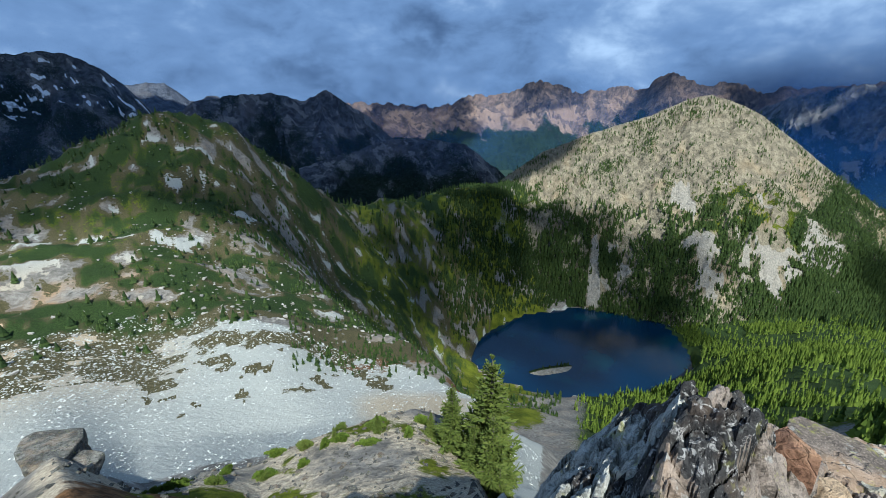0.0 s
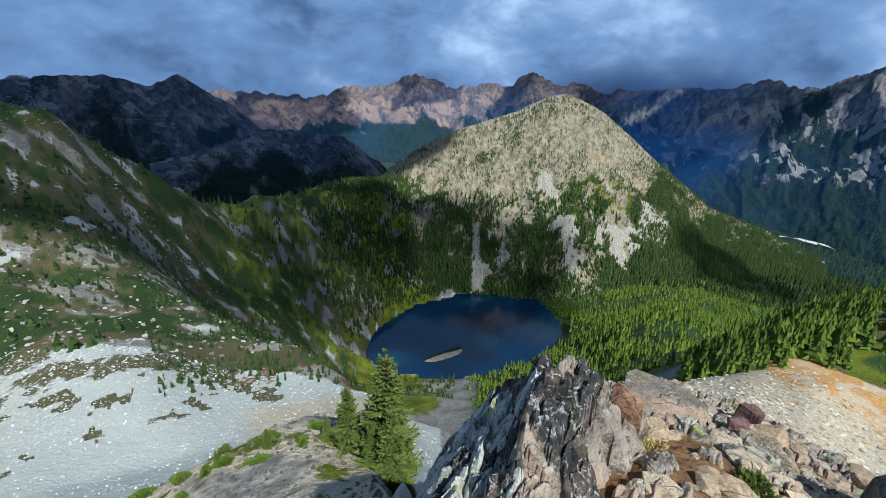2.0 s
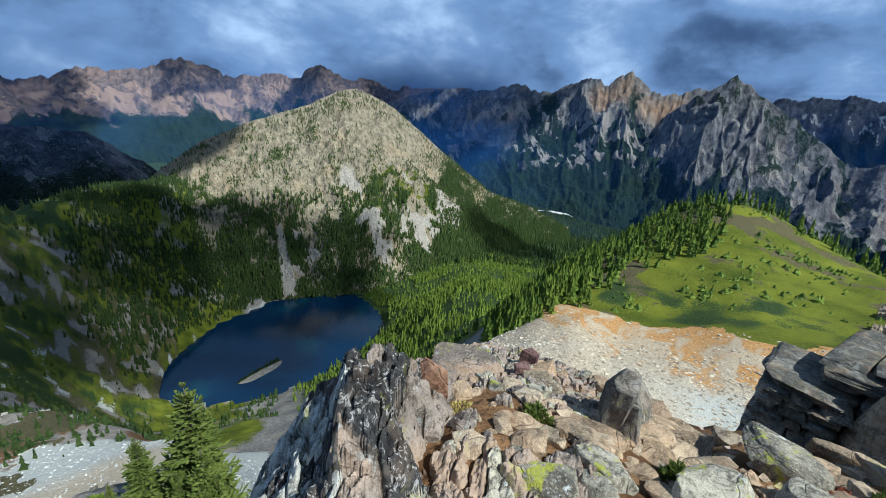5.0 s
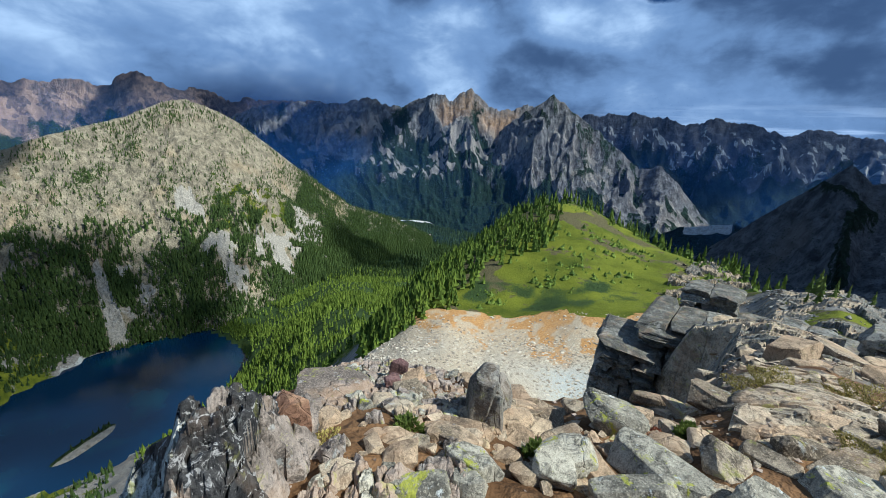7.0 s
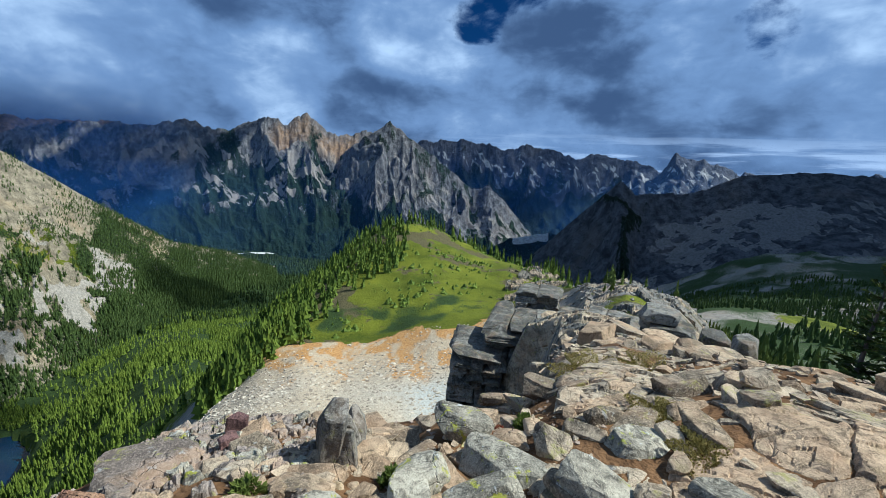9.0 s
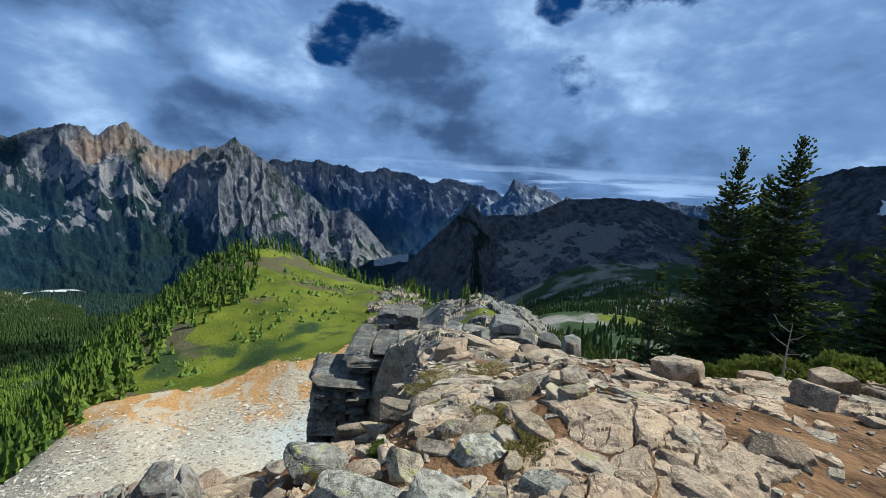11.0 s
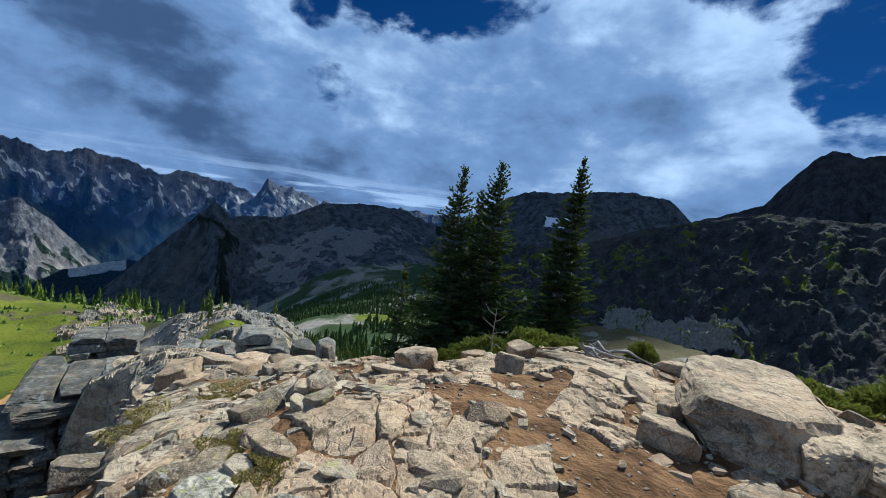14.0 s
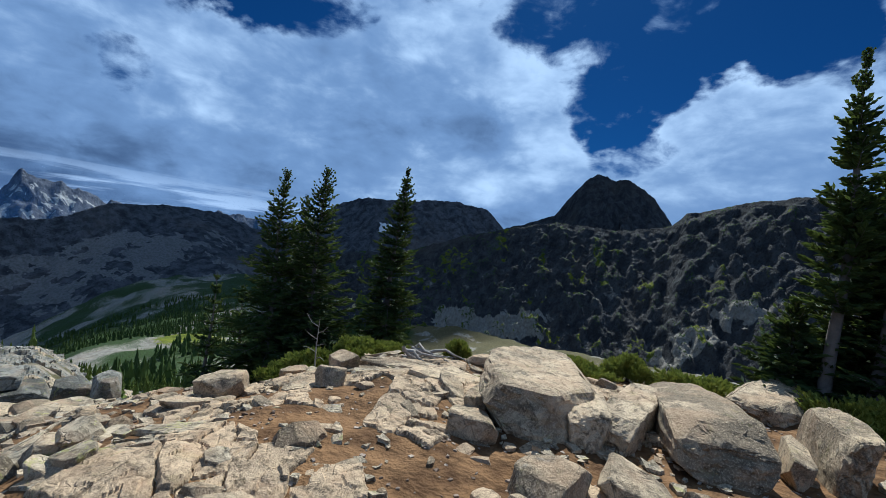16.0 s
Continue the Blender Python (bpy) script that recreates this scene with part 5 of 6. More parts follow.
TABLES_ROCKS = (
    (1.12, -5.38, -1.56, 1.18, 2.07, 0.48, -170),
    (-0.50, -5.30, -1.44, 0.74, 1.70, 0.36, 171),
    (0.54, -4.95, -1.53, 0.42, 1.11, 0.33, -176),
    (0.12, -5.20, -1.51, 0.44, 1.27, 0.33, 178),
    (-1.70, -7.87, -1.62, 0.76, 1.89, 0.30, 165),
    (-1.69, -5.79, -1.50, 0.31, 1.53, 0.47, 160),
)
BLOCKS_ROCKS = (
    (1.45, -4.15, -1.58, 0.42, 0.51, 0.25, -162),
    (0.89, -4.42, -1.59, 0.30, 0.32, 0.16, -171),
    (-1.21, -5.33, -1.51, 0.19, 0.74, 0.26, 163),
    (0.60, -3.62, -1.52, 0.46, 0.51, 0.20, -174),
    (0.09, -3.90, -1.54, 0.50, 0.41, 0.20, 177),
    (3.66, -5.19, -1.67, 0.33, 0.45, 0.17, -144),
    (3.32, -4.51, -1.59, 0.35, 0.31, 0.13, -142),
    (4.15, -3.71, -1.71, 0.42, 0.38, 0.17, -129),
    (2.15, -2.59, -1.59, 0.26, 0.14, 0.11, -137),
    (1.98, -2.74, -1.57, 0.20, 0.12, 0.09, -142),
    (2.18, -4.35, -1.52, 0.20, 0.16, 0.08, -153),
    (2.02, -4.72, -1.56, 0.21, 0.19, 0.09, -157),
    (2.55, -4.73, -1.52, 0.14, 0.17, 0.07, -151),
    (1.54, -4.64, -1.57, 0.19, 0.43, 0.30, -163),
)
GREY_ROCKS = (
    (4.38, -0.63, -2.23, 0.42, 0.27, 0.19, -97),
    (3.96, -1.79, -1.76, 0.41, 0.25, 0.14, -114),
    (3.90, -2.09, -1.64, 0.19, 0.23, 0.12, -118),
    (3.83, -2.28, -1.59, 0.20, 0.26, 0.13, -121),
    (3.54, -1.92, -1.61, 0.18, 0.18, 0.10, -119),
    (3.39, -2.08, -1.56, 0.22, 0.24, 0.13, -122),
    (3.26, -0.96, -1.75, 0.29, 0.13, 0.10, -105),
    (3.03, -0.80, -1.77, 0.29, 0.14, 0.12, -103),
    (2.97, -1.31, -1.66, 0.22, 0.14, 0.11, -114),
    (3.02, -1.51, -1.62, 0.15, 0.14, 0.10, -117),
    (2.33, -1.00, -1.62, 0.18, 0.10, 0.10, -113),
    (4.65, -0.14, -2.57, 0.32, 0.11, 0.09, -90),
    (4.48, -0.39, -2.48, 0.31, 0.12, 0.10, -93),
)
LICHEN_ROCKS = (
    (3.40, 0.13, -2.07, 0.49, 0.34, 0.17, -85),
    (2.44, 0.28, -1.78, 0.38, 0.24, 0.10, -79),
    (2.26, 0.33, -1.75, 0.22, 0.20, 0.10, -76),
    (2.72, -0.29, -1.88, 0.74, 0.33, 0.15, -93),
    (2.39, -0.72, -1.66, 0.40, 0.28, 0.15, -105),
    (2.31, -0.16, -1.76, 0.47, 0.20, 0.16, -90),
    (2.88, -1.09, -1.67, 0.37, 0.28, 0.08, -110),
    (2.35, -1.35, -1.56, 0.28, 0.20, 0.11, -120),
    (2.45, -1.65, -1.59, 0.26, 0.19, 0.08, -125),
    (1.61, 0.78, -1.67, 0.31, 0.17, 0.16, -58),
    (1.94, 0.66, -1.72, 0.25, 0.25, 0.20, -67),
    (1.80, 0.59, -1.70, 0.18, 0.15, 0.17, -67),
    (1.64, 0.97, -1.69, 0.15, 0.10, 0.12, -57),
)
CLIFF_ROCKS = (
    (23.48, -2.02, -7.81, 2.34, 2.50, 1.04, -95),
    (20.25, -1.71, -10.90, 4.43, 4.00, 3.51, -94),
    (19.02, 0.97, -11.23, 2.39, 3.50, 2.87, -87),
    (21.67, -2.61, -8.64, 3.72, 4.00, 1.04, -97),
    (16.48, -4.50, -6.66, 1.98, 1.50, 0.38, -105),
    (18.18, -4.92, -6.79, 2.26, 2.00, 0.62, -105),
    (14.49, -5.32, -5.59, 1.05, 1.20, 1.17, -110),
    (13.88, -5.53, -5.50, 1.24, 1.20, 0.72, -112),
    (12.44, -6.07, -4.73, 0.81, 1.00, 0.36, -116),
    (11.22, -6.25, -4.24, 0.56, 1.00, 0.27, -119),
)
KNOB_ROCKS = (
    (2.75, 1.02, -1.95, 0.19, 0.34, 0.28, -69),
    (2.98, 1.03, -2.10, 0.16, 0.30, 0.22, -40),
    (3.24, 1.02, -2.21, 0.16, 0.32, 0.18, -72),
    (2.70, 0.84, -1.95, 0.12, 0.16, 0.16, -50),
    (-17.26, 12.82, -14.2, 2.0, 3.00, 1.0, 53),
    (-16.40, 12.60, -14.2, 1.4, 1.80, 0.8, 20),
    (-15.67, 12.43, -14.2, 1.4, 2.00, 0.7, 52),
)
BED_ROCKS = (
    (2.46, 2.23, -2.12, 0.53, 0.43, 0.06, -46),
)
RUST_ROCKS = (
    (1.57, 1.65, -1.76, 0.20, 0.15, 0.32, -41),
)
PINK_ROCKS = (
    (3.19, 2.08, -2.32, 0.17, 0.13, 0.15, -56),
    (2.84, 1.89, -2.17, 0.13, 0.12, 0.08, -55),
)


def rock_group(rows, mat, name, label, group, box=4.0, cuts=7, flat=0.75, sink=0.08, detail=4, seed=0, grow=1.08, chip=(0.74, 1.02), tilt=4, low=1.0, rough=1.0):
    for k, (x, y, z, w, d, h, yaw) in enumerate(rows):
        deep = sink + 0.25 * h
        me = rock_mesh(w * grow, d * grow, h * 1.04 * low + deep, seed + 11 * k + 1, mat, box, cuts, flat, detail, name, chip, rough)
        ob = tagged(new(name, me), label, "rock", group)
        ob.matrix_world = pose(x, y, z - deep, tilt * math.sin(5.1 * k + seed), tilt * math.sin(3.3 * k + 1), yaw + 4 * tilt * math.sin(7.7 * k))


def fractured(name, b_range, d_range, size, base, offset, crack, strike, stretch, zones, mats, label, seed, tilt=0.12, steps=(400, 260), rim=0.012, grit=0.004, calm=lambda b, d: 1.0):
    """Bedrock broken into many small blocks along a strike: one mesh, each block with its own level, tilt and stone."""
    rng = np.random.default_rng(seed)
    b, d = np.meshgrid(np.linspace(*b_range, steps[0]), np.geomspace(*d_range, steps[1]), indexing="ij")
    x, y = polar(b, d)
    z = base(b, d)
    a = radians(strike)
    along, over = lambda px, py: (px * math.sin(a) + py * math.cos(a)) / stretch, lambda px, py: px * math.cos(a) - py * math.sin(a)
    zone, edge = None, np.zeros(b.size)
    for level, (cell, lift) in enumerate(((size, offset), (size * 0.36, offset * 0.45))):
        lo, hi = d_range
        n = int(min(2600, 1.3 * radians(b_range[1] - b_range[0]) * (hi * hi - lo * lo) / 2 / (cell * cell * stretch)))
        sb = rng.uniform(*b_range, n)
        sd = np.sqrt(rng.uniform(lo * lo, hi * hi, n)) if level == 0 else np.exp(rng.uniform(math.log(lo), math.log(hi), n))
        sx, sy = polar(sb, sd)
        wx, wy = x.ravel() + 0.25 * cell * fbm(x.ravel() / cell, y.ravel() / cell, 3, seed + 1), y.ravel() + 0.25 * cell * fbm(x.ravel() / cell + 9, y.ravel() / cell, 3, seed + 2)
        va, vo, ta, to = (q.astype(np.float32) for q in (along(wx, wy), over(wx, wy), along(sx, sy), over(sx, sy)))
        near, gap = np.zeros(b.size, int), np.zeros(b.size)
        for i in range(0, b.size, 4000):
            q = (va[i:i + 4000, None] - ta[None]) ** 2 + (vo[i:i + 4000, None] - to[None]) ** 2
            two = np.partition(q, 1, axis=1)[:, :2]
            near[i:i + 4000], gap[i:i + 4000] = q.argmin(1), np.sqrt(two[:, 1]) - np.sqrt(two[:, 0])
        ease = calm(sb, sd)
        level_of, tx, ty = rng.uniform(-1, 1, n) * lift * ease, rng.normal(0, tilt, n) * ease, rng.normal(0, tilt, n) * ease
        z = z + (level_of[near] + tx[near] * (x.ravel() - sx[near]) + ty[near] * (y.ravel() - sy[near])).reshape(z.shape)
        edge = np.maximum(edge, (1 - smooth(gap, 0, rim * (1.0 if level == 0 else 0.5))) * (1.0 if level == 0 else 0.18))
        if level == 0:
            zone, sink = zones(sb, sd, rng)
            z = z - sink[near].reshape(z.shape)
            zone = zone[near].reshape(z.shape)
    z = z - crack * edge.reshape(z.shape) + grit * fbm(x / 0.05, y / 0.05, 3, seed + 5)
    me = grid_mesh(name, x, y, z, mats[0])
    for extra in mats[1:]:
        me.materials.append(extra)
    me.polygons.foreach_set("material_index", np.ascontiguousarray(zone[:-1, :-1].ravel(), dtype=np.int32))
    me.set_sharp_from_angle(angle=radians(24))
    return tagged(new(name, me), label, "bedrock", kind="structure")


CREST = {
    4: ((0.9, -1.75), (1.3, -2.4), (2.2, -4.4), (4, -6.6), (6.5, -8.6)),
    12: ((0.9, -1.6), (1.3, -1.76), (1.8, -2.2), (2.3, -2.7), (3.0, -4.2), (4.5, -6.0), (6.5, -8.2)),
    20: ((0.9, -1.56), (1.3, -1.60), (1.9, -1.80), (2.35, -2.02), (2.9, -3.2), (5, -6.2), (6.5, -8)),
    24: ((0.9, -1.55), (1.3, -1.56), (1.9, -1.66), (2.3, -1.75), (2.8, -2.6), (3.6, -3.8), (6.5, -7.4)),
    28: ((0.9, -1.55), (1.3, -1.54), (1.8, -1.50), (2.3, -1.56), (2.8, -2.5), (3.4, -3.5), (6.5, -7.4)),
    30: ((0.9, -1.55), (1.25, -1.50), (1.65, -1.30), (2.1, -1.44), (2.6, -2.2), (3.5, -3.4), (6.5, -7)),
    31.5: ((0.9, -1.55), (1.25, -1.46), (1.60, -1.15), (2.0, -1.24), (2.5, -2.0), (3.5, -3.4), (6.5, -7)),
    36: ((0.9, -1.55), (1.3, -1.48), (1.70, -1.15), (2.1, -1.28), (2.8, -2.1), (3.6, -3.0), (6.5, -6.4)),
    41: ((0.9, -1.55), (1.4, -1.54), (1.85, -1.21), (2.15, -1.32), (3.0, -2.0), (3.9, -2.68), (6.5, -5.8)),
    45: ((0.9, -1.55), (1.5, -1.62), (2.2, -1.60), (3, -1.95), (4.1, -2.68), (6.5, -5.6)),
    52: ((0.9, -1.55), (1.6, -1.70), (2.6, -1.92), (4.3, -2.60), (6.5, -5.2)),
    60: ((0.9, -1.55), (1.8, -1.73), (3, -2.06), (4.3, -2.62), (6.5, -5.3)),
    66: ((0.9, -1.6), (2, -1.84), (3, -2.2), (4.2, -2.74), (6.5, -5.4)),
    71: ((0.9, -1.75), (2, -2.0), (3, -2.4), (4.2, -2.95), (6.5, -5.6)),
}


def crest_height(b, d):
    rows = np.array([np.interp(d[0], *np.array(CREST[k]).T) for k in CREST])
    ks = np.array(list(CREST), dtype=float)
    i = np.clip(np.searchsorted(ks, b[:, 0]) - 1, 0, len(ks) - 2)
    q = ((b[:, 0] - ks[i]) / (ks[i + 1] - ks[i]))[:, None]
    z = rows[i] * (1 - q) + rows[i + 1] * q
    z = np.maximum(z, np.where((b > 44) & (d < 4.6), ground_height(b, d) + 0.05, -99))
    return np.maximum(z, np.where((b < 27) & (d > 2.3), ground_height(b, d) + 0.22, -99)) + 0.05 * fbm(b * 0.4, d * 2.2, 3, 40)


def crest_zones(b, d, rng):
    """Dark gneiss in the middle, pale split rock over the drop, pinkish slabs beyond; soil lies in the hollow."""
    q = b + 1.0 * rng.normal(size=len(b))
    zone = np.where(q < 29.5, np.where(rng.random(len(b)) < np.where(d > 1.7, 0.92, 0.5), 1, 0), np.where(q < 43, np.where(rng.random(len(b)) < 0.8, 0, 2), np.where(rng.random(len(b)) < 0.8, 2, 3)))
    hollow = window(b, 46, 66, 3) * window(d, 1.9, 2.75, 0.12) + window(b, 38, 47, 2) * window(d, 1.5, 1.85, 0.1)
    return zone, np.where((hollow > 0.5) & (rng.random(len(b)) < 0.85), 0.16, 0.0)


def floor_zones(b, d, rng):
    x, y = polar(b, d)
    bare = fbm(x / 0.9, y / 0.9, 3, 77) + 0.5 * window(b, 143, 178, 4) * (d < 5.4) + 0.25 * smooth(d, 5.2, 6.6) + 0.24 * smooth(-b, -124, -112)
    grey = smooth(-b, -126, -112) * 0.8
    zone = np.where(rng.random(len(b)) < grey, 1, 0)
    return zone, np.where(bare > 0.24, 0.14, 0.0)


def rib_zones(b, d, rng):
    x, y = polar(b, d)
    return np.where(rng.random(len(b)) < 0.45, 1, 0), np.where(fbm(x / 6, y / 6, 3, 78) > 0.10, 0.05 * d, 0.0)


def ridge_zones(b, d, rng):
    x, y = polar(b, d)
    return np.where(rng.random(len(b)) < 0.4, 1, 0), np.where(fbm(x / 12, y / 12, 3, 79) - 0.25 * smooth(b, 90, 97) > -0.10, 8.0, 0.0)


def floor_height(b, d):
    return ground_height(b, d) + 0.035


def layered(rows, mat, name, label, group, seed):
    """Cliff blocks: each a thing of stacked, split beds of rock."""
    for k, (x, y, z, w, d, h, yaw) in enumerate(rows):
        rng = random.Random(seed + 13 * k)
        block = tagged(new(name), label, "rock", group)
        beds = max(1, min(14, round(h / 0.27)))
        bottom = -0.7
        for q in range(beds):
            top = h * (q + 1) / beds
            pieces = max(1, min(4, round(w / rng.choice((0.8, 1.2, 2.0)))))
            for r in range(pieces):
                pw = w / pieces
                grow = 1.0 + 0.10 * (1 - (q + 1) / beds) + rng.uniform(-0.07, 0.07)
                me = rock_mesh(pw * 1.06, d * grow * rng.uniform(0.9, 1.08), top - bottom + 0.03, seed + 31 * k + 7 * q + r, mat, 12.0, 6, 0.92, 4, "bed", (1.0, 1.35))
                ob = part("bed", me, block)
                ob.matrix_basis = pose(-w / 2 + pw * (r + 0.5) + rng.uniform(-0.05, 0.05) * pw, rng.uniform(-0.06, 0.06) * d, bottom, rng.uniform(-2, 2), rng.uniform(-2, 2), rng.uniform(-5, 5))
            bottom = top - 0.03
        block.matrix_world = pose(x, y, z, 0, 0, yaw)


rock_group(TABLES_ROCKS, M_BOULDER, "boulder", "large flat-topped tan granite boulder at the summit", "flat boulders", 9.0, 12, 0.82, seed=100, detail=5, chip=(0.90, 1.25), grow=1.02, rough=1.7)
rock_group(BLOCKS_ROCKS, M_BOULDER, "rock", "angular tan granite block on bare soil", "loose blocks", 6.0, 9, 0.66, seed=200, chip=(0.75, 1.1), tilt=8)
rock_group(GREY_ROCKS, M_GREYROCK, "rock", "angular grey stone on the stony summit", "grey stones", 5.0, 9, 0.6, seed=300, chip=(0.7, 1.05), grow=1.2, tilt=11, low=0.6)
rock_group(LICHEN_ROCKS, M_LICHEN, "boulder", "grey boulder spotted with yellow-green lichen", "lichen boulders", 6.0, 8, 0.62, seed=400, detail=5, chip=(0.76, 1.12), grow=1.08, tilt=9, low=0.6)
layered(CLIFF_ROCKS, M_CLIFF, "cliff_block", "layered grey rock of the cliff edge", "cliff blocks", 500)
rock_group(KNOB_ROCKS, M_CLIFF, "rock", "dark upright block at the brink of the drop", "dark upright blocks", 7.0, 8, 0.0, seed=600, chip=(0.8, 1.15), tilt=6)
fractured("gneiss_outcrop", (4.5, 70.5), (0.95, 6.4), 0.12, crest_height, 0.05, 0.06, 62, 1.5, crest_zones, (M_BLACK, M_PALE, M_BED, M_LICHEN), "jagged black and white gneiss outcrop over the drop", 610, 0.30, rim=0.022, grit=0.012, calm=lambda b, d: (1 - 0.78 * smooth(b, 41, 45)) * (0.65 + 0.35 * smooth(b, 26, 30)))
fractured("bedrock_floor", (100, 182), (1.7, 6.9), 0.34, floor_height, 0.022, 0.035, 150, 1.5, floor_zones, (M_SLAB, M_GREYROCK), "tan cracked bedrock floor level with the soil", 640, 0.05, (560, 280), 0.02)
fractured("cliff_top", (85, 107), (8.5, 25), 0.8, lambda b, d: ground_height(b, d) + 0.10, 0.10, 0.10, 60, 1.6, rib_zones, (M_CLIFF, M_GREYROCK), "split grey ledges on top of the cliff", 660, 0.05, (260, 200), 0.05, 0.03)
fractured("rocky_rib", (96, 128), (24, 96), 2.1, lambda b, d: ground_height(b, d) + 0.15, 0.28, 0.3, 80, 1.8, rib_zones, (M_CLIFF, M_GREYROCK), "broken grey-brown crest of the rocky rib", 680, 0.05, (330, 200), 0.12, 0.12)
fractured("ridge_rocks", (90, 106), (108, 190), 3.2, lambda b, d: ground_height(b, d) + 0.2, 1.1, 0.5, 80, 1.8, ridge_zones, (M_GREYROCK, M_CLIFF), "broken tan rock along the grassy ridge", 690, 0.10, (220, 160), 0.3, 0.4)
rock_group(BED_ROCKS, M_BED, "bedrock_slab", "smooth pinkish grey bedrock slab", "bedrock slabs", 7.0, 7, 0.6, seed=800, detail=5, chip=(0.85, 1.2), grow=1.2, tilt=5, low=0.8)
rock_group(RUST_ROCKS, M_RUST, "rock_flake", "rust-orange upright flake of rock", "rock flakes", 6.0, 5, 0.0, seed=900)
rock_group(PINK_ROCKS, M_PINK, "stone", "small reddish stone perched on bedrock", "perched stones", 4.0, 7, 0.7, seed=950, sink=0.02)

# ---- cracked bedrock pavement and loose stones ----
def clip_cell(poly, mid, n):
    """Keep the side of poly where (p - mid) . n < 0."""
    out = []
    for i, a in enumerate(poly):
        b = poly[(i + 1) % len(poly)]
        da, db = (a[0] - mid[0]) * n[0] + (a[1] - mid[1]) * n[1], (b[0] - mid[0]) * n[0] + (b[1] - mid[1]) * n[1]
        if da <= 0:
            out.append(a)
        if da * db < 0:
            s = da / (da - db)
            out.append((a[0] + (b[0] - a[0]) * s, a[1] + (b[1] - a[1]) * s))
    return out


def cells(cx, cy, turn, size, stretch, nx, ny, rng, jitter=0.49):
    """Cells of a jittered lattice, as polygons in the plan."""
    seeds = {(i, j): (i + rng.uniform(-jitter, jitter), j + rng.uniform(-jitter, jitter)) for i in range(-1, nx + 1) for j in range(-1, ny + 1)}
    c, s = math.cos(turn), math.sin(turn)
    for i in range(nx):
        for j in range(ny):
            p = seeds[i, j]
            poly = [(p[0] - 2, p[1] - 2), (p[0] + 2, p[1] - 2), (p[0] + 2, p[1] + 2), (p[0] - 2, p[1] + 2)]
            for a in (-1, 0, 1):
                for b in (-1, 0, 1):
                    q = seeds.get((i + a, j + b))
                    if q and (a or b):
                        poly = clip_cell(poly, ((p[0] + q[0]) / 2, (p[1] + q[1]) / 2), (q[0] - p[0], q[1] - p[1]))
            out = []
            for x, y in poly:
                x, y = (x - nx / 2) * size * stretch, (y - ny / 2) * size
                out.append((cx + c * x - s * y, cy + s * x + c * y))
            yield out


def height_at(x, y):
    b = math.degrees(math.atan2(x, y)) % 360
    return float(ground_height(b if b < 285 else b - 360, math.hypot(x, y)))


def slab_mesh(poly, rise, rng, mat, gap=0.93):
    """A flat stone from a plan polygon: chamfered rim, uneven top; its origin lies at the polygon's middle."""
    mx, my = sum(p[0] for p in poly) / len(poly), sum(p[1] for p in poly) / len(poly)
    ring = []
    for i, a in enumerate(poly):
        b = poly[(i + 1) % len(poly)]
        ln = math.hypot(b[0] - a[0], b[1] - a[1])
        k = max(1, int(ln / 0.10))
        for s in range(k):
            q = s / k
            e = 0.017
            ring.append(((a[0] + (b[0] - a[0]) * q - mx) * gap + rng.uniform(-e, e), (a[1] + (b[1] - a[1]) * q - my) * gap + rng.uniform(-e, e)))
    tilt = (rng.uniform(-0.05, 0.05), rng.uniform(-0.05, 0.05))
    base = height_at(mx, my)
    rx, ry = np.array([q[0] for q in ring]) + mx, np.array([q[1] for q in ring]) + my
    rim = dict(zip(ring, ground_height(np.degrees(np.arctan2(rx, ry)), np.hypot(rx, ry)) - base))
    bm = bmesh.new()
    rows = []
    for f, lift in ((1.03, -0.10), (1.0, rise * 0.4), (0.965, rise * 0.86), (0.88, rise), (0.5, rise * 1.08)):
        rows.append([bm.verts.new((x * f, y * f, 0.9 * f * float(rim[x, y]) + lift + (tilt[0] * x + tilt[1] * y if lift > 0 else 0) + (rng.uniform(-0.009, 0.009) if lift > 0 else 0))) for x, y in ring])
    n = len(ring)
    for a, b in zip(rows, rows[1:]):
        for i in range(n):
            bm.faces.new((a[i], a[(i + 1) % n], b[(i + 1) % n], b[i]))
    bm.faces.new(rows[-1])
    me = bpy.data.meshes.new("slab")
    bm.to_mesh(me), bm.free()
    me.materials.append(mat)
    return me, (mx, my, base)


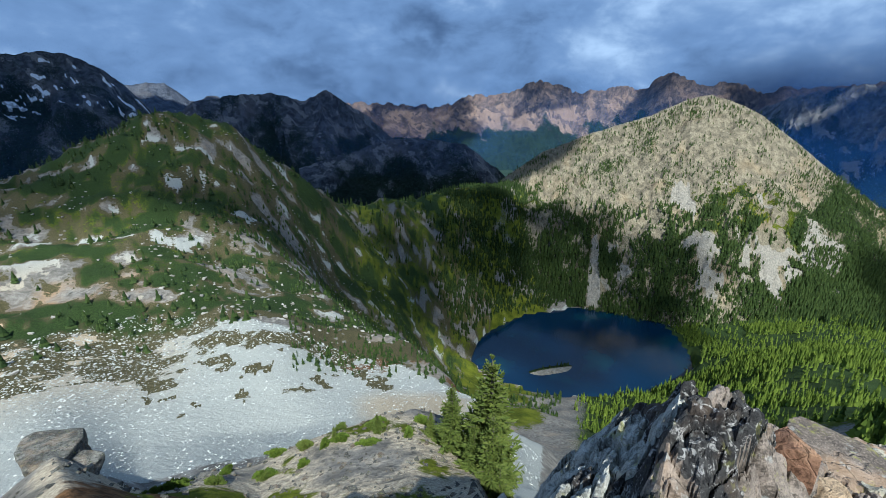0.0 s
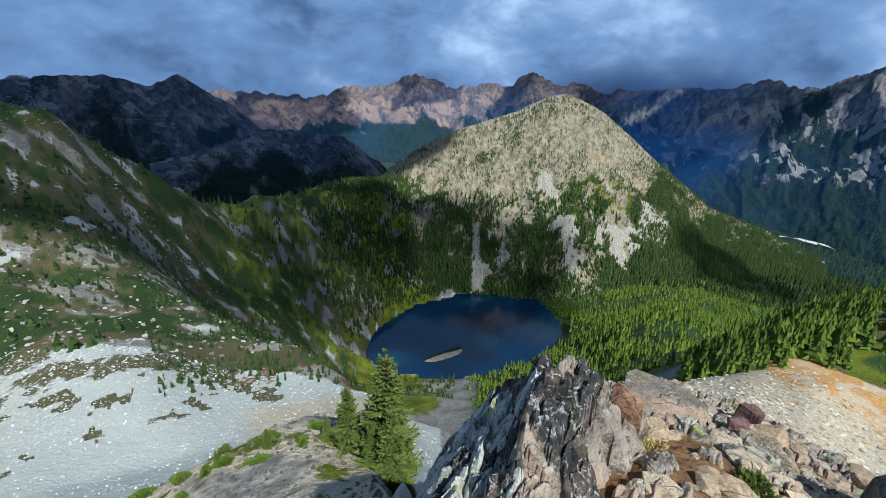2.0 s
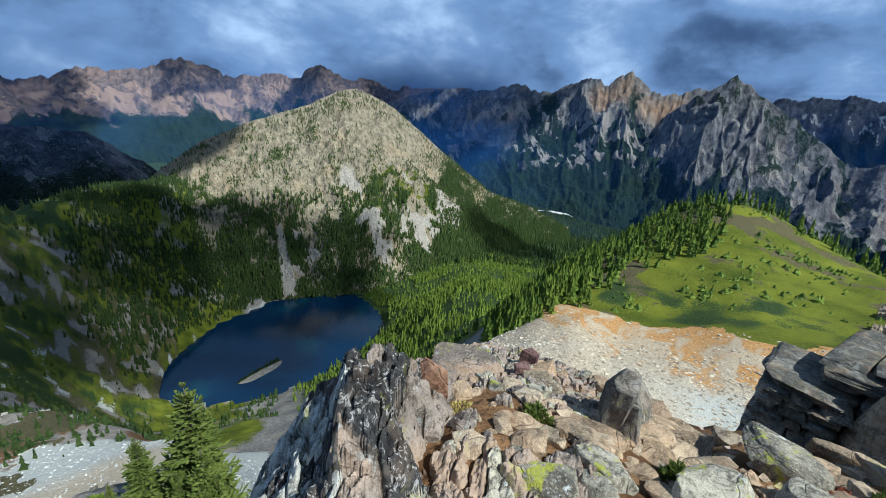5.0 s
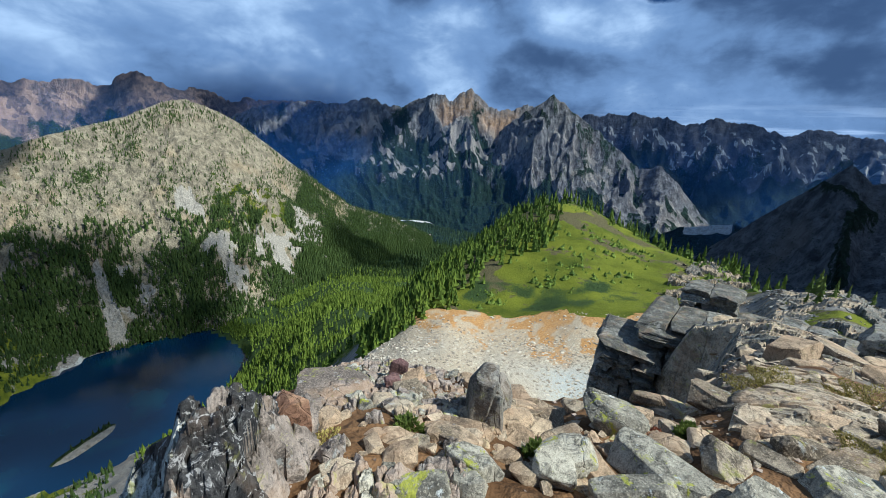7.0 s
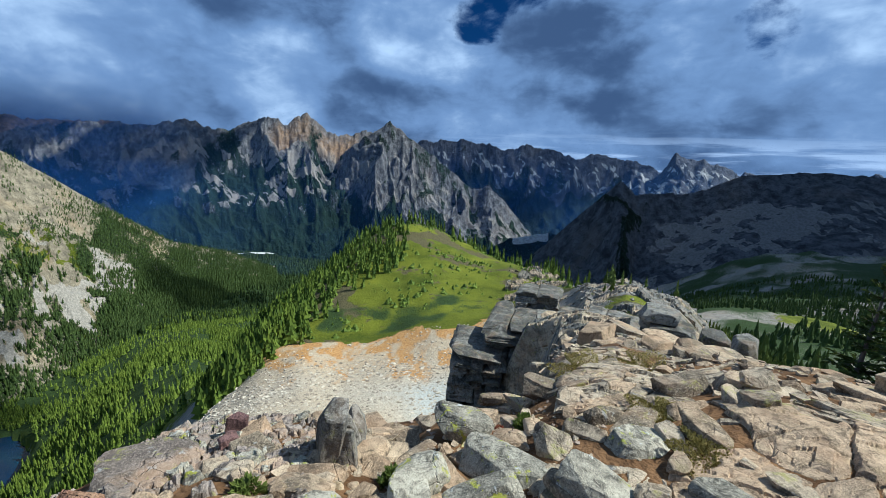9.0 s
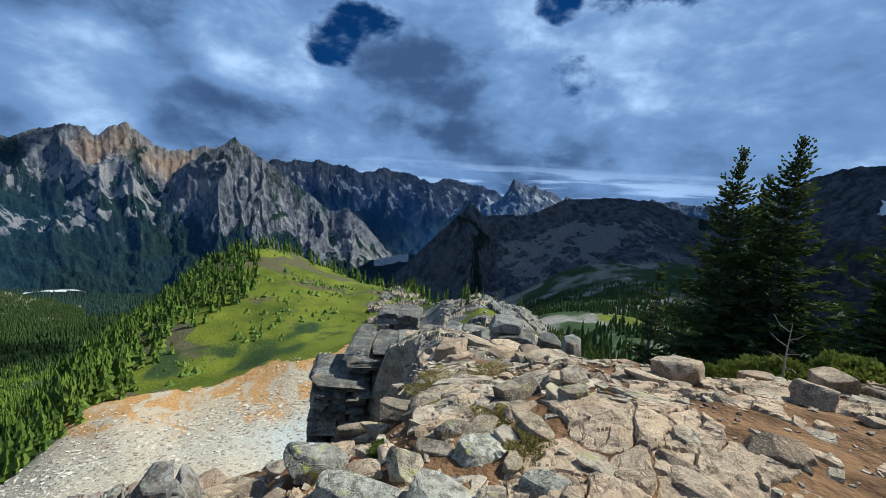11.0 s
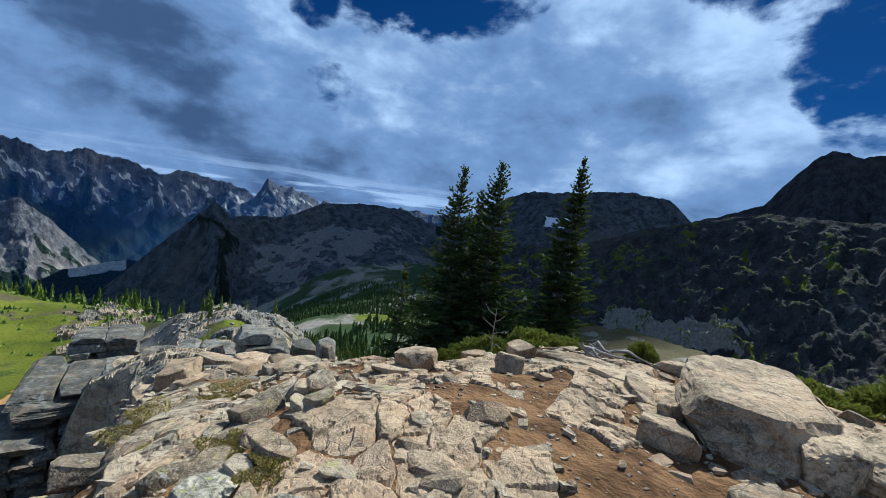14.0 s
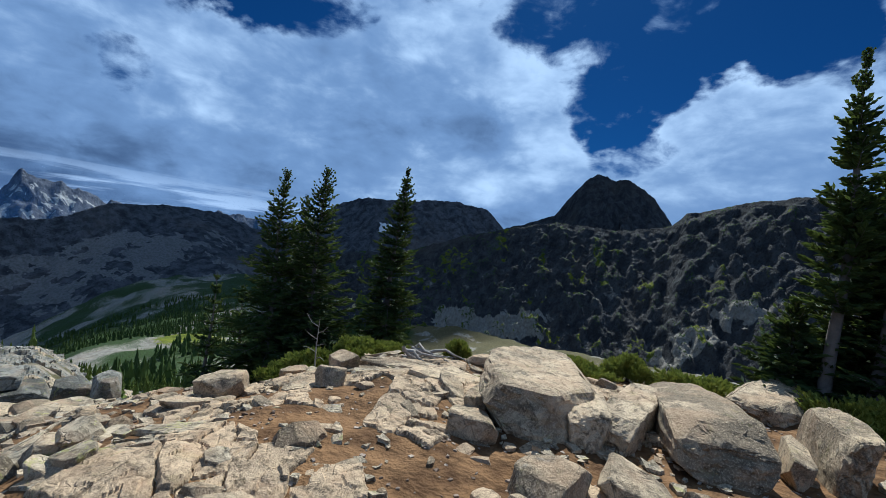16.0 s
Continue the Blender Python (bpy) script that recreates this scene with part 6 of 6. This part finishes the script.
rng = random.Random(5)
for label, (b, d), turn, size, stretch, nx, ny, mat, reach in (
        ("grey-tan split bedrock ledges among soil", (119, 4.3), 0.6, 0.40, 1.2, 8, 8, M_GREYROCK, 1.6),
        ("tan bedrock slabs at the summit rim", (140, 6.0), 0.6, 0.6, 1.3, 6, 3, M_BOULDER, 1.9),
        ("grey split ledges above the cliff", (104, 5.6), 0.2, 0.5, 1.3, 7, 7, M_GREYROCK, 2.2)):
    cx, cy = polar(b, d)
    pavement = tagged(new("bedrock_pavement"), label, "bedrock", "bedrock pavements")
    for poly in cells(float(cx), float(cy), turn, size, stretch, nx, ny, rng):
        if len(poly) < 3:
            continue
        mx, my = sum(p[0] for p in poly) / len(poly), sum(p[1] for p in poly) / len(poly)
        far = math.hypot(mx - cx, my - cy) / reach
        bare = float(fbm(np.array(mx / 1.1), np.array(my / 1.1), 3, 77))
        if far > 1.15 or rng.random() < (0.34 if mat is M_GREYROCK else 0.10) + 0.3 * far ** 2 + 2.4 * max(0, bare) + 0.4 * float(window(np.array(math.degrees(math.atan2(mx, my))), 141, 175, 4) * (math.hypot(mx, my) < 5)) or math.hypot(mx, my) < 1.3:
            continue
        split = [poly]
        for _ in range(rng.choice((0, 1, 1, 2, 3, 5))):
            big = max(split, key=lambda q: max(p[0] for p in q) - min(p[0] for p in q) + max(p[1] for p in q) - min(p[1] for p in q))
            c = (sum(p[0] for p in big) / len(big) + rng.uniform(-0.05, 0.05), sum(p[1] for p in big) / len(big) + rng.uniform(-0.05, 0.05))
            a = rng.uniform(0, 3.14)
            n = (math.cos(a), math.sin(a))
            halves = [clip_cell(big, c, n), clip_cell(big, c, (-n[0], -n[1]))]
            if min(len(q) for q in halves) >= 3:
                split.remove(big)
                split.extend(halves)
        rise = rng.uniform(0.015, 0.065)
        for piece in split:
            if len(split) > 1 and rng.random() < 0.12:
                continue
            me, at = slab_mesh(piece, max(0.012, rise + rng.uniform(-0.02, 0.015)), rng, mat, rng.uniform(0.91, 0.985))
            ob = part("slab", me, pavement)
            ob.location = at

# stones: two dozen shapes shared by many
stone_shapes = [rock_mesh(1.0, rng.uniform(0.6, 1.0), rng.uniform(0.35, 0.7), 1200 + k, (M_GREYROCK, M_BOULDER, M_SLAB)[k % 3], 5.0, 8, 0.65, 3, "stone", (0.7, 1.05)) for k in range(24)]
rs = np.random.default_rng(31)
for k in range(280):
    b = rs.uniform(24, 204)
    d = 1.6 + 6.8 * rs.random() ** 0.8
    if 24 < b < 85:
        d = 1.5 + 2.6 * rs.random()
    x, y, z = foot(b, d)
    s = 0.05 + 0.20 * rs.random() ** 2.2
    ob = tagged(new("stone", stone_shapes[int(rs.integers(24))]), "small angular stone lying on reddish soil", "stone", "loose stones")
    ob.matrix_world = pose(x, y, z + 0.1 - 0.12 * s, rs.uniform(-12, 12), rs.uniform(-12, 12), rs.uniform(0, 360)) @ Matrix.Scale(s, 4)

for k in range(230):
    b = rs.uniform(58, 134) if k < 170 else rs.uniform(134, 170)
    d = 2.4 + 6.2 * rs.random() if b > 96 else 2.2 + 1.9 * rs.random()
    x, y, z = foot(b, d)
    s = 0.14 + 0.26 * rs.random() ** 1.8
    ob = tagged(new("rock", stone_shapes[int(rs.integers(24))]), "flat broken rock half sunk in heath soil", "rock", "broken summit rocks")
    ob.matrix_world = pose(x, y, z + 0.1 - 0.2 * s, rs.uniform(-16, 16), rs.uniform(-16, 16), rs.uniform(0, 360)) @ Matrix.Diagonal((s * rs.uniform(0.9, 1.5), s, s * rs.uniform(0.6, 1.0), 1))

for k in range(110):
    b, d = rs.uniform(96.5, 118), rs.uniform(8, 24)
    x, y, z = foot(b, d)
    s = 0.25 + 0.65 * rs.random() ** 1.8
    ob = tagged(new("rock", stone_shapes[int(rs.integers(24))]), "broken grey rock on the heath above the cliff", "rock", "rocks above the cliff")
    ob.matrix_world = pose(x, y, z + 0.1 - 0.2 * s, rs.uniform(-16, 16), rs.uniform(-16, 16), rs.uniform(0, 360)) @ Matrix.Diagonal((s * rs.uniform(0.9, 1.5), s, s * rs.uniform(0.6, 1.0), 1))


def rubble(name, places, sizes, mat, label, seed, flat=0.6):
    """Countless chips: small eight-cornered stones joined into one mesh."""
    rng = np.random.default_rng(seed)
    t = np.array([(a, b, c) for a in (-0.6, 0.6) for b in (-0.6, 0.6) for c in (-0.6, 0.6)])
    f = np.array([(0, 1, 3), (0, 3, 2), (4, 6, 7), (4, 7, 5), (0, 4, 5), (0, 5, 1), (2, 3, 7), (2, 7, 6), (0, 2, 6), (0, 6, 4), (1, 5, 7), (1, 7, 3)])
    n = len(places)
    v = t[None] * rng.uniform(0.65, 1.25, (n, 8, 1)) * rng.uniform(0.7, 1.3, (n, 1, 3)) + rng.normal(0, 0.2, (n, 8, 3))
    v[:, :, 2] *= flat
    a = rng.random(n) * 6.283
    x = v[:, :, 0] * np.cos(a)[:, None] - v[:, :, 1] * np.sin(a)[:, None]
    y = v[:, :, 0] * np.sin(a)[:, None] + v[:, :, 1] * np.cos(a)[:, None]
    v = np.stack([x, y, v[:, :, 2]], -1) * sizes[:, None, None] + places[:, None]
    ff = (f[None] + (np.arange(n) * 8)[:, None, None]).reshape(-1, 3)
    return tagged(new(name, raw_mesh(name, v.reshape(-1, 3), ff, mat)), label, "stones", kind="stuff")


m, N = material("scree_stone")
isl = N.add("ShaderNodeNewGeometry").outputs["Random Per Island"]
finish(N, N.mix(isl, (0.26, 0.27, 0.25), (0.66, 0.66, 0.60)), 0.9)
M_SCREE = m
m, N = material("talus_stone")
isl = N.add("ShaderNodeNewGeometry").outputs["Random Per Island"]
finish(N, N.mix(isl, (0.22, 0.18, 0.13), (0.60, 0.53, 0.40)), 0.9)
M_TALUS = m
m, N = material("ridge_stone")
isl = N.add("ShaderNodeNewGeometry").outputs["Random Per Island"]
finish(N, N.mix(isl, (0.16, 0.15, 0.125), (0.44, 0.41, 0.36)), 0.9)
M_RIDGE = m
m, N = material("brown_gravel")
isl = N.add("ShaderNodeNewGeometry").outputs["Random Per Island"]
finish(N, N.mix(isl, (0.11, 0.07, 0.045), (0.40, 0.32, 0.25)), 0.9)
M_GRAVEL = m
p, d = scatter(9000, (22, 206), (1.2, 9), lambda b, d, x, y: np.clip(0.55 + 1.2 * fbm(x / 0.8, y / 0.8, 3, 6), 0, 1) * np.where((b < 84) & (d > 4.6), 0, 1), 21)
rubble("gravel", p, np.random.default_rng(1).uniform(0.006, 0.03, len(p)), M_GRAVEL, "brown gravel strewn over the soil", 3)
p, d = scatter(11000, (60, 206), (1.8, 10), lambda b, d, x, y: np.clip(0.30 + 1.6 * fbm(x / 1.1, y / 1.1, 3, 36), 0, 1) * np.where((b < 97) & (d > 4.3), 0, 1), 27)
rubble("summit_rubble", p, 0.02 + 0.06 * np.random.default_rng(7).random(len(p)) ** 2, M_GREYROCK, "broken tan and grey stone chips on the summit", 9, 0.7)
p, d = scatter(42000, (-58, 14), (50, 180), lambda b, d, x, y: (d < 150 + 2.6 * np.maximum(0, -b - 30) - 1.6 * np.clip(b + 30, 0, 40)) * 0.8, 22)
rubble("scree_stones", p, (0.05 + 0.30 * np.random.default_rng(2).random(len(p)) ** 3) * np.clip(d / 110, 0.7, 1.4), M_SCREE, "pale scree stones in the basin", 4)
p, d = scatter(26000, (44, 92), (12, 94), lambda b, d, x, y: 0.9 * (1 - 0.9 * smooth(d + 20 * fbm(x / 14, y / 14, 3, 41), 58, 80)), 23)
rubble("talus_stones", p, (0.04 + 0.26 * np.random.default_rng(3).random(len(p)) ** 3) * np.clip(d / 55, 0.4, 1.3), M_TALUS, "pale talus stones under the cliff", 5)
p, d = scatter(5500, (-60, 0), (140, 520), lambda b, d, x, y: np.clip(0.5 + 1.6 * fbm(x / 50, y / 50, 3, 66), 0, 1), 24)
rubble("ridge_boulders", p, np.random.default_rng(4).uniform(0.25, 1.1, len(p)), M_RIDGE, "pale boulders strewn over the rocky ridge", 6)
p, d = scatter(1600, (-58, 12), (9, 27), lambda b, d, x, y: np.clip(0.5 + 1.2 * fbm(x / 4, y / 4, 3, 67), 0, 1), 25)
rubble("knoll_stones", p, np.random.default_rng(5).uniform(0.03, 0.2, len(p)), M_CLIFF, "grey stones on the knoll", 7)
p, d = scatter(1500, (96, 130), (20, 90), lambda b, d, x, y: 0.9 * np.ones_like(b), 26)
rubble("rib_stones", p, (0.06 + 0.55 * np.random.default_rng(6).random(len(p)) ** 3), M_CLIFF, "grey broken stones on the rocky rib", 8)

# ---- the island in the lake ----
a = np.linspace(0, 2 * np.pi, 40, endpoint=False)
rr = np.array([1.0, 0.8, 0.4, 0.0])[:, None]
ix = 41 * rr * np.cos(a)[None] * (1 + 0.1 * np.sin(3 * a))[None]
iy = 13 * rr * np.sin(a)[None] * (1 + 0.15 * np.cos(2 * a))[None]
iz = np.array([-1.0, 1.2, 2.2, 2.6])[:, None] + 0 * ix
me = grid_mesh("island", ix, iy, iz, M_CONE, True, at_slot({"shrub": np.where(iy > 1, 0.8, 0.1), "scree": np.where(iy > 1, 0.0, 0.6)}, ix.shape))
island = tagged(new("island", me), "low stony islet with firs in the lake", "island", kind="structure")
island.matrix_world = pose(147, 584, LAKE_Z, 0, 0, 17)
q = np.random.default_rng(9)
tx, ty = q.uniform(-14, 34, 26), q.uniform(2, 9, 26)
place = np.array([(147 + x * math.cos(0.3) - y * math.sin(0.3), 584 + x * math.sin(0.3) + y * math.cos(0.3), LAKE_Z + 1.5) for x, y in zip(tx, ty)])
woods("island_firs", place, q.uniform(3, 8, 26), 4, 6, M_FIR, "small firs on the islet", "trees", seed=82)


# ---- bushes, turf and dead wood at the summit ----
def bush(x, y, z, rx, ry, h, count, seed, mat, name, label, group, size=0.06):
    rng = np.random.default_rng(seed)
    n = count
    a = rng.random(n) * 6.283
    r = np.sqrt(rng.random(n)) * (0.8 + 0.25 * np.sin(3 * a + seed) + 0.18 * np.sin(7 * a + 2 * seed))
    bx, by = rx * r * np.cos(a), ry * r * np.sin(a)
    dome = h * np.sqrt(np.clip(1 - 0.7 * r * r, 0.05, 1)) * (0.7 + 0.5 * fbm(bx * 3 + seed, by * 3, 3, seed))
    st = np.stack([bx, by, dome * rng.uniform(0.15, 1.0, n)], -1)
    w = np.stack([bx / rx, by / ry, np.full(n, 0.9)], -1) + rng.normal(0, 0.45, (n, 3))
    w /= np.linalg.norm(w, axis=1)[:, None]
    v, f = needles(st, w, rng.uniform(0.7, 1.4, n) * size, rng.uniform(0.2, 0.35, n) * size, rng)
    ob = tagged(new(name), label, "bush", group)
    part("foliage", raw_mesh("foliage", v, f, mat), ob)
    sv, sf, off = [], [], 0
    for k in range(9):
        q = rng.integers(n)
        tv, tf = tube([(bx[q] * 0.2, by[q] * 0.2, -0.05), tuple(st[q] * 0.6), tuple(st[q])], [0.012, 0.008, 0.003], 4)
        sv.append(tv), sf.append(tf + off)
        off += len(tv)
    part("stems", raw_mesh("stems", np.concatenate(sv), np.concatenate(sf), M_BARK), ob, "thin woody stems")
    ob.location = (x, y, z)
    return ob


for k, (b, d, rx, ry, h, n) in enumerate(((141, 7.6, 0.75, 0.5, 0.42, 2600), (146.5, 7.8, 0.7, 0.5, 0.40, 2400), (150, 8.0, 0.5, 0.4, 0.3, 1500), (137.5, 8.4, 0.6, 0.5, 0.3, 1500), (158.5, 7.4, 0.28, 0.25, 0.3, 900),
                                          (173, 7.4, 0.6, 0.4, 0.34, 1800), (179, 7.8, 0.7, 0.4, 0.36, 2000), (185.5, 8.2, 0.8, 0.5, 0.36, 2200), (192, 8.4, 0.8, 0.6, 0.40, 2200), (199, 8.0, 0.8, 0.6, 0.5, 2200))):
    x, y, z = foot(b, d)
    bush(x, y, z + 0.12, rx * (0.75 + 0.3 * math.sin(3 * k)), ry, h * (0.9 + 0.35 * math.sin(2.2 * k)), n, 70 + k, M_SHRUB, "juniper_bush", "low yellow-green juniper bush at the summit rim", "juniper bushes", 0.075)
m, N = material("red_heather")
isl = N.add("ShaderNodeNewGeometry").outputs["Random Per Island"]
finish(N, N.mix(isl, (0.16, 0.035, 0.02), (0.34, 0.13, 0.05)), 0.8)
M_HEATHER = m
m, N = material("dry_turf")
isl = N.add("ShaderNodeNewGeometry").outputs["Random Per Island"]
finish(N, N.mix(isl, (0.16, 0.13, 0.03), (0.50, 0.41, 0.12)), 0.85)
M_TURF = m
for k, (b, d, r, h, n, mat, label) in enumerate(((93.5, 3.3, 0.13, 0.10, 420, M_HEATHER, "small red-leaved heather clump among rocks"), (96.5, 3.4, 0.12, 0.10, 420, M_LARCH, "small green heather clump among rocks"),
                                                 (118, 3.1, 0.35, 0.03, 3200, M_TURF, "patch of dry yellow turf"), (131, 2.7, 0.45, 0.03, 4200, M_TURF, "patch of dry yellow turf"), (113, 3.6, 0.4, 0.03, 3200, M_TURF, "patch of dry yellow turf"),
                                                 (60, 2.4, 0.12, 0.09, 300, M_LARCH, "small green tuft beside lichen rock"), (48, 2.2, 0.16, 0.06, 400, M_TURF, "small mossy turf patch"), (79, 2.6, 0.10, 0.09, 260, M_LARCH, "small green tuft beside lichen rock"),
                                                 (103, 4.9, 0.6, 0.035, 4500, M_TURF, "brown heath patch among stones"), (110, 5.6, 0.7, 0.035, 5000, M_TURF, "brown heath patch among stones"))):
    x, y, z = foot(b, d)
    bush(x, y, z + 0.09, r, r * 0.7, h, n, 170 + k, mat, "plant_tuft", label, "summit tufts", 0.018 if mat is M_TURF else 0.035)
# low brush along the knoll and the ridge foot
for k in range(26):
    b, d = -46 + 2.1 * k + 1.5 * math.sin(k * 2.3), 20.5 + 1.5 * math.sin(k * 1.7)
    x, y, z = foot(b, d)
    bush(x, y, z, 0.42 + 0.25 * math.sin(k), 0.35, 0.4 + 0.25 * math.sin(k * 3.1), 900, 230 + k, M_FOREST if k % 3 else M_LARCH, "dwarf_fir_bush", "dwarf fir bush on the knoll", "knoll bushes", 0.14)

# twisted dead roots by the rim
dead = tagged(new("dead_roots"), "twisted grey dead roots lying on bedrock", "driftwood")
q = np.random.default_rng(12)
ox, oy, oz = foot(153, 6.9)
for k in range(9):
    a = radians(-150) + q.normal(0, 0.25)
    pts, ln = [], q.uniform(0.5, 1.2)
    for s in np.linspace(0, 1, 7):
        pts.append((0.5 - ln * s * math.cos(a) * -1 * 0.9 - 0.4 + 0.05 * q.normal(), ln * s * math.sin(a) * 0.5 + 0.06 * q.normal() + 0.05 * k - 0.2, 0.16 + 0.10 * math.sin(3 * s + k) + 0.03 * q.normal() - 0.1 * s))
    v, f = tube(pts, [0.03, 0.028, 0.026, 0.022, 0.018, 0.012, 0.006], 6)
    part("root", raw_mesh("root", v, f, M_DEADWOOD, soft=True), dead)
dead.matrix_world = pose(ox, oy, oz, 0, 0, 0)
snag = tagged(new("dead_sapling"), "small bleached dead sapling among bushes", "dead tree")
for k in range(7):
    s = 0.12 + 0.1 * k
    pts = [(0, 0, 0), (0.02, 0, 0.4), (0.0, 0.01, 0.85)] if k == 0 else [(0.01, 0, s), (0.12 * (-1) ** k, 0.05, s + 0.06), (0.22 * (-1) ** k, 0.06, s + 0.03 * k)]
    v, f = tube(pts, [0.014, 0.010, 0.003] if k == 0 else [0.007, 0.005, 0.002], 5)
    part("stem" if k == 0 else "twig", raw_mesh("twig", v, f, M_DEADWOOD, soft=True), snag)
sx, sy, sz = foot(141.0, 7.2)
snag.location = (sx, sy, sz + 0.1)


# ---- pale river bars in the valleys ----
m, N = material("river_gravel")
pos = N.add("ShaderNodeNewGeometry").outputs["Position"]
finish(N, N.mix(N.noise(0.05, 5, 0.6, pos), (0.30, 0.30, 0.27), (0.70, 0.68, 0.60)), 0.9)
M_BAR = m


def ribbon(name, b0, b1, d0, d1, width, lift, label):
    s = np.linspace(0, 1, 60)
    b, d = b0 + (b1 - b0) * s, d0 + (d1 - d0) * s + 40 * fbm(s * 5, s * 0, 3, 15)
    w = width * (0.55 + 0.9 * (fbm(s * 9, s * 0 + 3, 3, 16) + 0.5)) * np.sin(np.pi * np.clip(s, 0.02, 0.98)) ** 0.4
    off = np.linspace(-0.5, 0.5, 5)[:, None]
    dd = d[None] + off * w[None]
    x, y = polar(b[None] + 0 * off, dd)
    z = ground_height(np.broadcast_to(b[None], dd.shape), dd) + lift
    return tagged(new(name, grid_mesh(name, x, y, z, M_BAR)), label, "river", kind="structure")


ribbon("river", 51.5, 63.5, 2150, 2480, 60, 14, "pale river bars winding through the valley forest")
